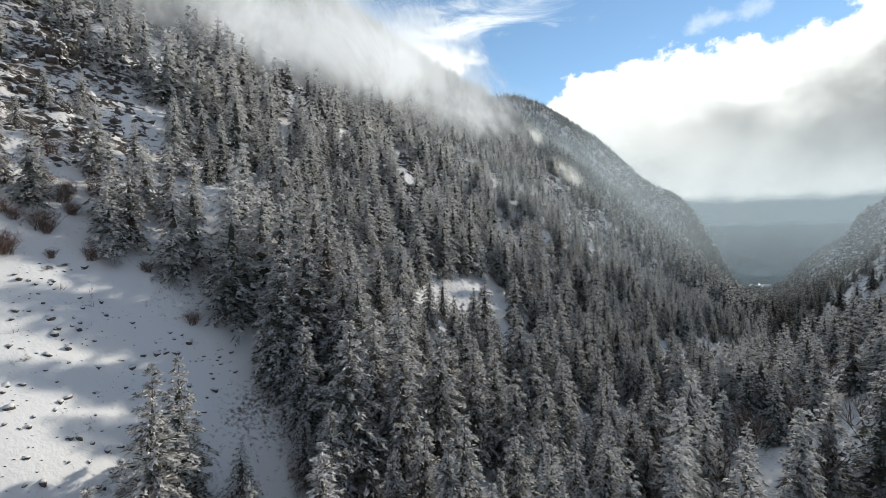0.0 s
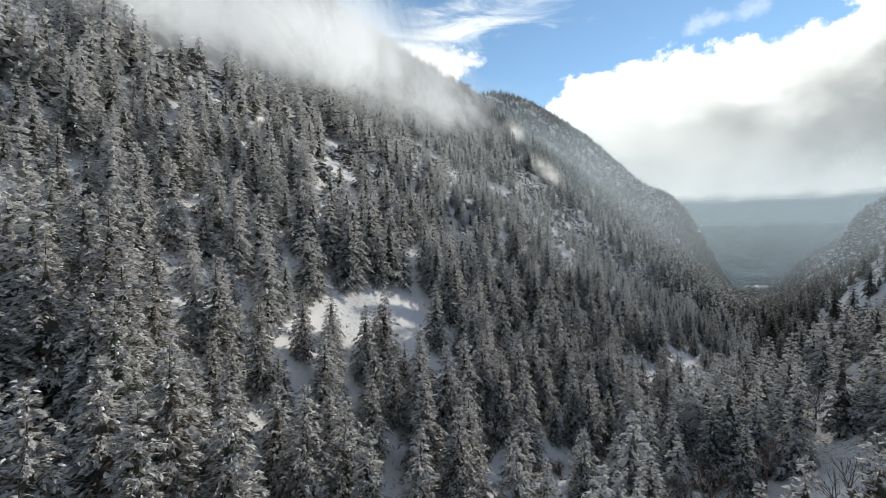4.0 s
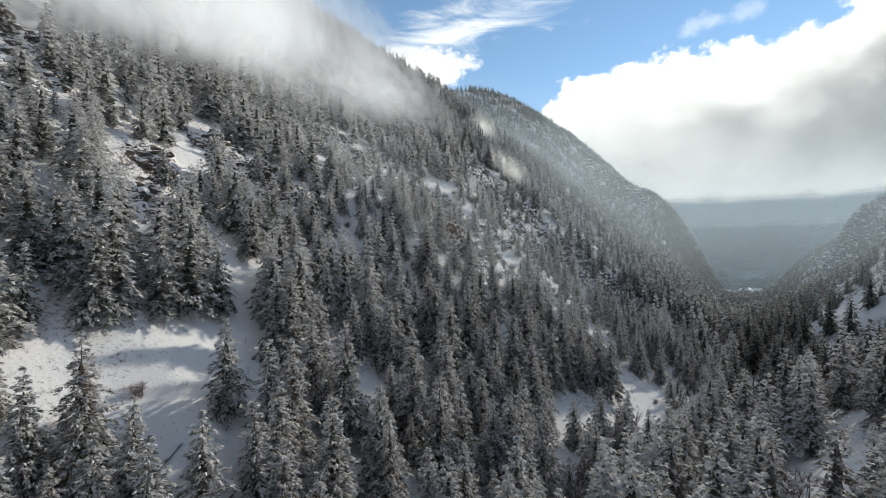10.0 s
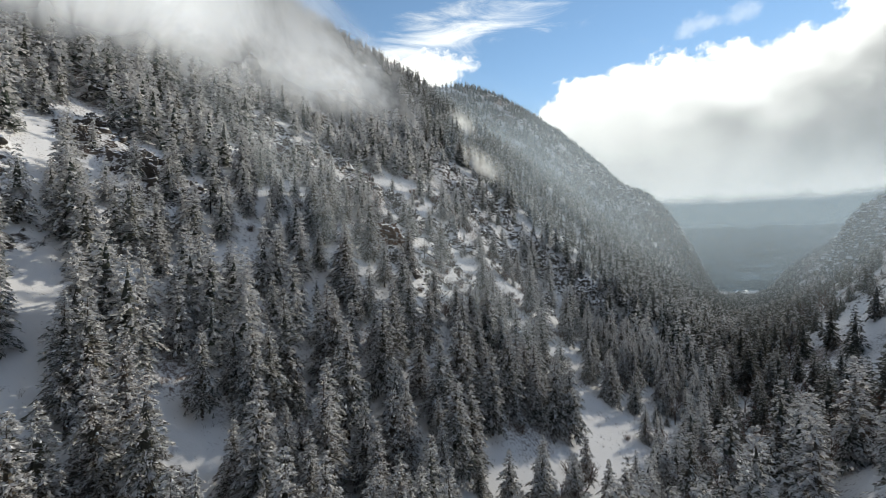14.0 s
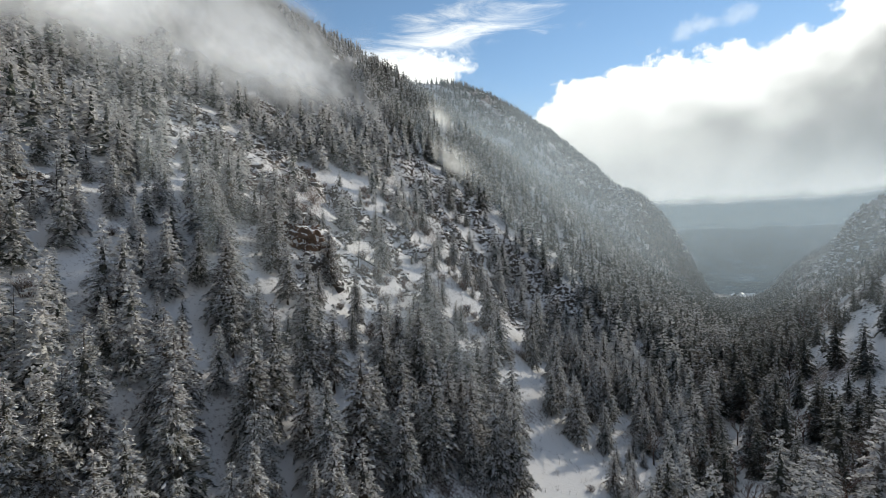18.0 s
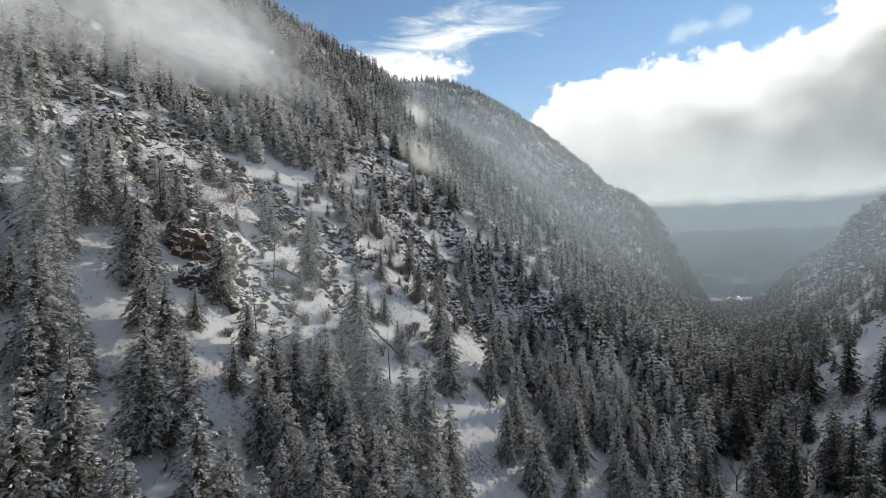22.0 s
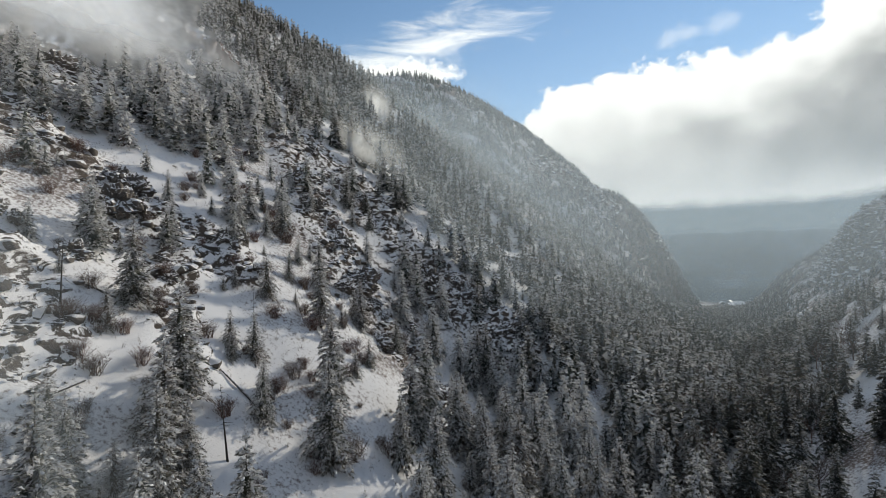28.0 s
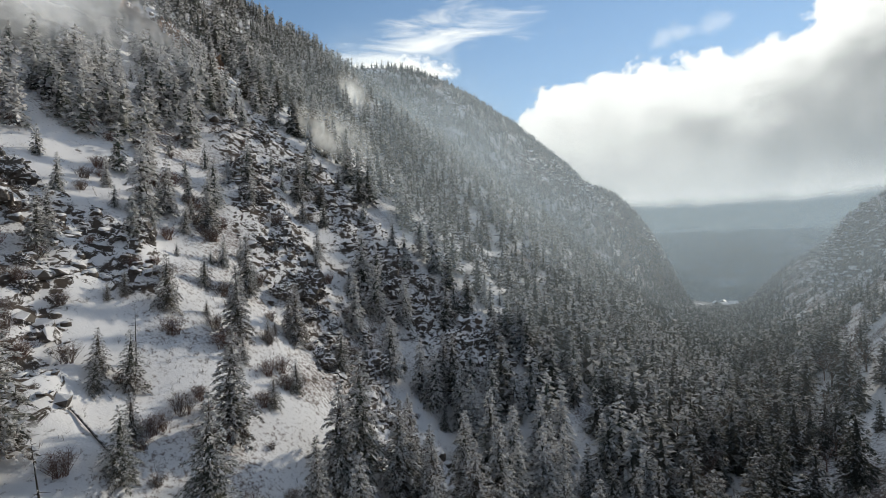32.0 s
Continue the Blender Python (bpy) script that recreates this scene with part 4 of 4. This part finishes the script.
def bare_tree(u, v, size, turn, kind):
    x, y = plan_xy(u, v)
    root = new("bare_tree")
    root.matrix_world = Matrix.Translation((float(x), float(y), float(height(u, v)))) @ Matrix.Rotation(turn, 4, "Z") @ Matrix.Diagonal((size, size, size, 1))
    part("trunk", BARE[kind][0], root)
    tagged(part("crown", BARE[kind][1], root), kind="stuff")
    return tagged(root, "leafless " + ("reddish" if kind == 1 else "tan") + " broadleaf tree on the valley floor", "tree", "bare trees of the valley floor")


cu, cv_ = rs.uniform(80, 400, 160), rs.uniform(-26, 22, 160)
for i in range(150):
    if openness(cu[i:i + 1], cv_[i:i + 1])[0] < 0.5:
        bare_tree(cu[i], cv_[i], rs.uniform(0.75, 1.25), rs.uniform(0, 6.28), i % 3)


def snag(u, v, h, lean, turn):
    """A dead standing trunk with broken stubs."""
    rng = random.Random(round(u * 10))
    x, y = plan_xy(u, v)
    root = new("dead_tree")
    root.matrix_world = Matrix.Translation((float(x), float(y), float(height(u, v)) - 0.2)) @ Matrix.Rotation(turn, 4, "Z") @ Matrix.Rotation(lean, 4, "Y")
    part("trunk", trunk_mesh(h, 0.009 * h + 0.04, rng, 7, 0.0, DEAD_BARK), root)
    for k in range(18):
        bv2, bf2 = [], []
        z, a = h * rng.uniform(0.3, 0.95), rng.uniform(0, 6.28)
        n2 = rng.uniform(0.5, 1.5) * (1.25 - z / h)
        limb(bv2, bf2, (0, 0, z), (n2 * math.cos(a), n2 * math.sin(a), z - 0.1 * n2), 0.05, 0.015, 4)
        part("branch", mesh_of("branch", bv2, bf2, DEAD_BARK), root)
    return tagged(root, "dead blackened standing trunk with broken stubs", "tree", "dead standing trunks")


def log(u, v, length, turn):
    rng = random.Random(round(u * 7))
    x, y = plan_xy(u, v)
    du, dv = math.cos(turn) * length / 2, math.sin(turn) * length / 2
    xa, ya = plan_xy(u - du, v - dv)
    xb, yb = plan_xy(u + du, v + dv)
    a, b = Vector((xa, ya, float(height(u - du, v - dv)) + 0.25)), Vector((xb, yb, float(height(u + du, v + dv)) + 0.25))
    vv, ff = [], []
    mid = (a + b) / 2
    limb(vv, ff, a - mid, b - mid, 0.24, 0.12, 8)
    ff += [tuple(range(7, -1, -1)), tuple(range(8, 16))]
    ob = new("fallen_log", mesh_of("fallen_log", vv, ff, DEAD_BARK))
    ob.location = mid
    return tagged(ob, "fallen dark trunk half sunk in the snow", "log", "fallen logs")


for u, v, h, lean in ((207, 76, 12, 0.05), (186, 84, 10, 0.0), (217, 55, 11, 0.12), (196, 66, 9, -0.05), (203, 60, 8, 0.03), (190, 84, 13, 0.06), (118, 50, 9, 0.15), (232, 70, 9, 0.02),
                      (140, 66, 12, 0.05), (152, 90, 11, 0.0), (88, 46, 7, 0.08)):
    snag(u, v, h, lean, u * 1.7)
for u, v, length, turn in ((192, 52, 8, 0.6), (181, 60, 6, 1.1), (95, 50, 6, 0.4), (203, 66, 7, 0.3), (214, 78, 6, 2.6), (88, 55, 5, 0.9), (224, 62, 7, 1.9), (70, 50, 6, 0.5)):
    log(u, v, length, turn)


# ---- houses in the wide valley ----
def house(u, v, length, width, walls, turn, mat, label):
    x, y = plan_xy(u, v)
    root = new("house")
    root.matrix_world = Matrix.Translation((float(x), float(y), float(height(u, v)))) @ Matrix.Rotation(turn, 4, "Z")
    l, w, e = length / 2, width / 2, 0.6
    part("wall", mesh_of("wall", [(-l, -w, -1), (l, -w, -1), (l, w, -1), (-l, w, -1), (-l, -w, walls), (l, -w, walls), (l, w, walls), (-l, w, walls), (-l, 0, walls + w * 0.8), (l, 0, walls + w * 0.8)],
                         [(0, 1, 5, 4), (1, 2, 6, 9, 5), (2, 3, 7, 6), (3, 0, 4, 8, 7)], mat), root)
    for s in (-1, 1):
        part("roof", mesh_of("roof", [(-l - e, 0, walls + w * 0.8 + 0.15), (l + e, 0, walls + w * 0.8 + 0.15), (l + e, s * (w + e), walls - 0.35), (-l - e, s * (w + e), walls - 0.35),
                                      (-l - e, 0, walls + w * 0.8 + 0.6), (l + e, 0, walls + w * 0.8 + 0.6), (l + e, s * (w + e), walls + 0.1), (-l - e, s * (w + e), walls + 0.1)],
                             [(0, 1, 2, 3), (4, 5, 6, 7), (2, 3, 7, 6), (0, 3, 7, 4), (1, 2, 6, 5)], SNOW_MAT), root, "snow-covered roof")
    return tagged(root, label, "house", "houses of the far valley")


# ---- mist, and sheets tinted as haze ----
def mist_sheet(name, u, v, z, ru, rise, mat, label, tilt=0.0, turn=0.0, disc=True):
    """A soft sheet of mist, or one tinted as haze, across the valley."""
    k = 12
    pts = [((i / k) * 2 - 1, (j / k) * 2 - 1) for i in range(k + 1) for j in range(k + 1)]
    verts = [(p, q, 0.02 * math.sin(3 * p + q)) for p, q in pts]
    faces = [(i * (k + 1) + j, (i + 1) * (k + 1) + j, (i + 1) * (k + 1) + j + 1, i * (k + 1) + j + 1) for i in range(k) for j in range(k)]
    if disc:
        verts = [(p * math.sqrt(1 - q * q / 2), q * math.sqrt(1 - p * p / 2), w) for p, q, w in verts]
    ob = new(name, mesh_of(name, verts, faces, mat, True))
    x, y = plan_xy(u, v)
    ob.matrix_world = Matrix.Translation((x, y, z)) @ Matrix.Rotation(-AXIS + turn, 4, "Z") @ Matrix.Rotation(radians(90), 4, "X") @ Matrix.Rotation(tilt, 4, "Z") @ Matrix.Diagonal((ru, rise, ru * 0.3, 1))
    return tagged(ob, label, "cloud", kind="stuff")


for v in (126, 137, 148, 160):
    verts = [(*plan_xy(u, v + 0.03 * (z - 140)), z) for u in np.linspace(20, 300, 12) for z in (98, 138, 178)]
    faces = [(3 * i + j, 3 * i + 3 + j, 3 * i + 4 + j, 3 * i + 1 + j) for i in range(11) for j in range(2)]
    tagged(new("hill_cloud", mesh_of("hill_cloud", verts, faces, CLOUD, True)), "soft white cloud that clings to the slope", "cloud", kind="stuff")
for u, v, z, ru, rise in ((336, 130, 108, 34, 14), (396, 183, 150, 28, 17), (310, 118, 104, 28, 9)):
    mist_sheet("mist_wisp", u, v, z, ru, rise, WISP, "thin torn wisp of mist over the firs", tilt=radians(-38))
# flat tinted sheets that paint the haze of distance over slope and valley
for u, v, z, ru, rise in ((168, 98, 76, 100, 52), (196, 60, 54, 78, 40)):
    mist_sheet("haze_veil", u, v, z, ru, rise, SLOPE_HAZE, "sheet tinted as faint haze over the firs of the slope", tilt=radians(-36))
mist_sheet("haze_veil", 430, 175, 128, 190, 95, HAZE, "sheet tinted as faint blue-white haze across the canyon", tilt=radians(-36))
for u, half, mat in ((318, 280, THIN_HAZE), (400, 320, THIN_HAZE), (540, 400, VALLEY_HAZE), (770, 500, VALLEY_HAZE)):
    mist_sheet("haze_veil", u, 0, 20, half, 150 if u < 500 else 240, mat, "sheet tinted as thin blue haze in the canyon air", disc=False)
mist_sheet("haze_veil", 1020, 0, 20, 900, 228, DEEP_HAZE, "sheet tinted as deep blue haze over the wide valley", disc=False)
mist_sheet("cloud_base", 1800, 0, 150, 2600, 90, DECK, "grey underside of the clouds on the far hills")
for u, v, length, width, turn in ((1050, 40, 13, 9, 0.3), (1075, 52, 10, 8, 1.2), (1085, 30, 16, 10, 0.1), (1120, 44, 12, 9, 0.8)):
    house(u, v, length, width, 3.2, turn, BARK, "small house with a snow-covered roof in the far valley")
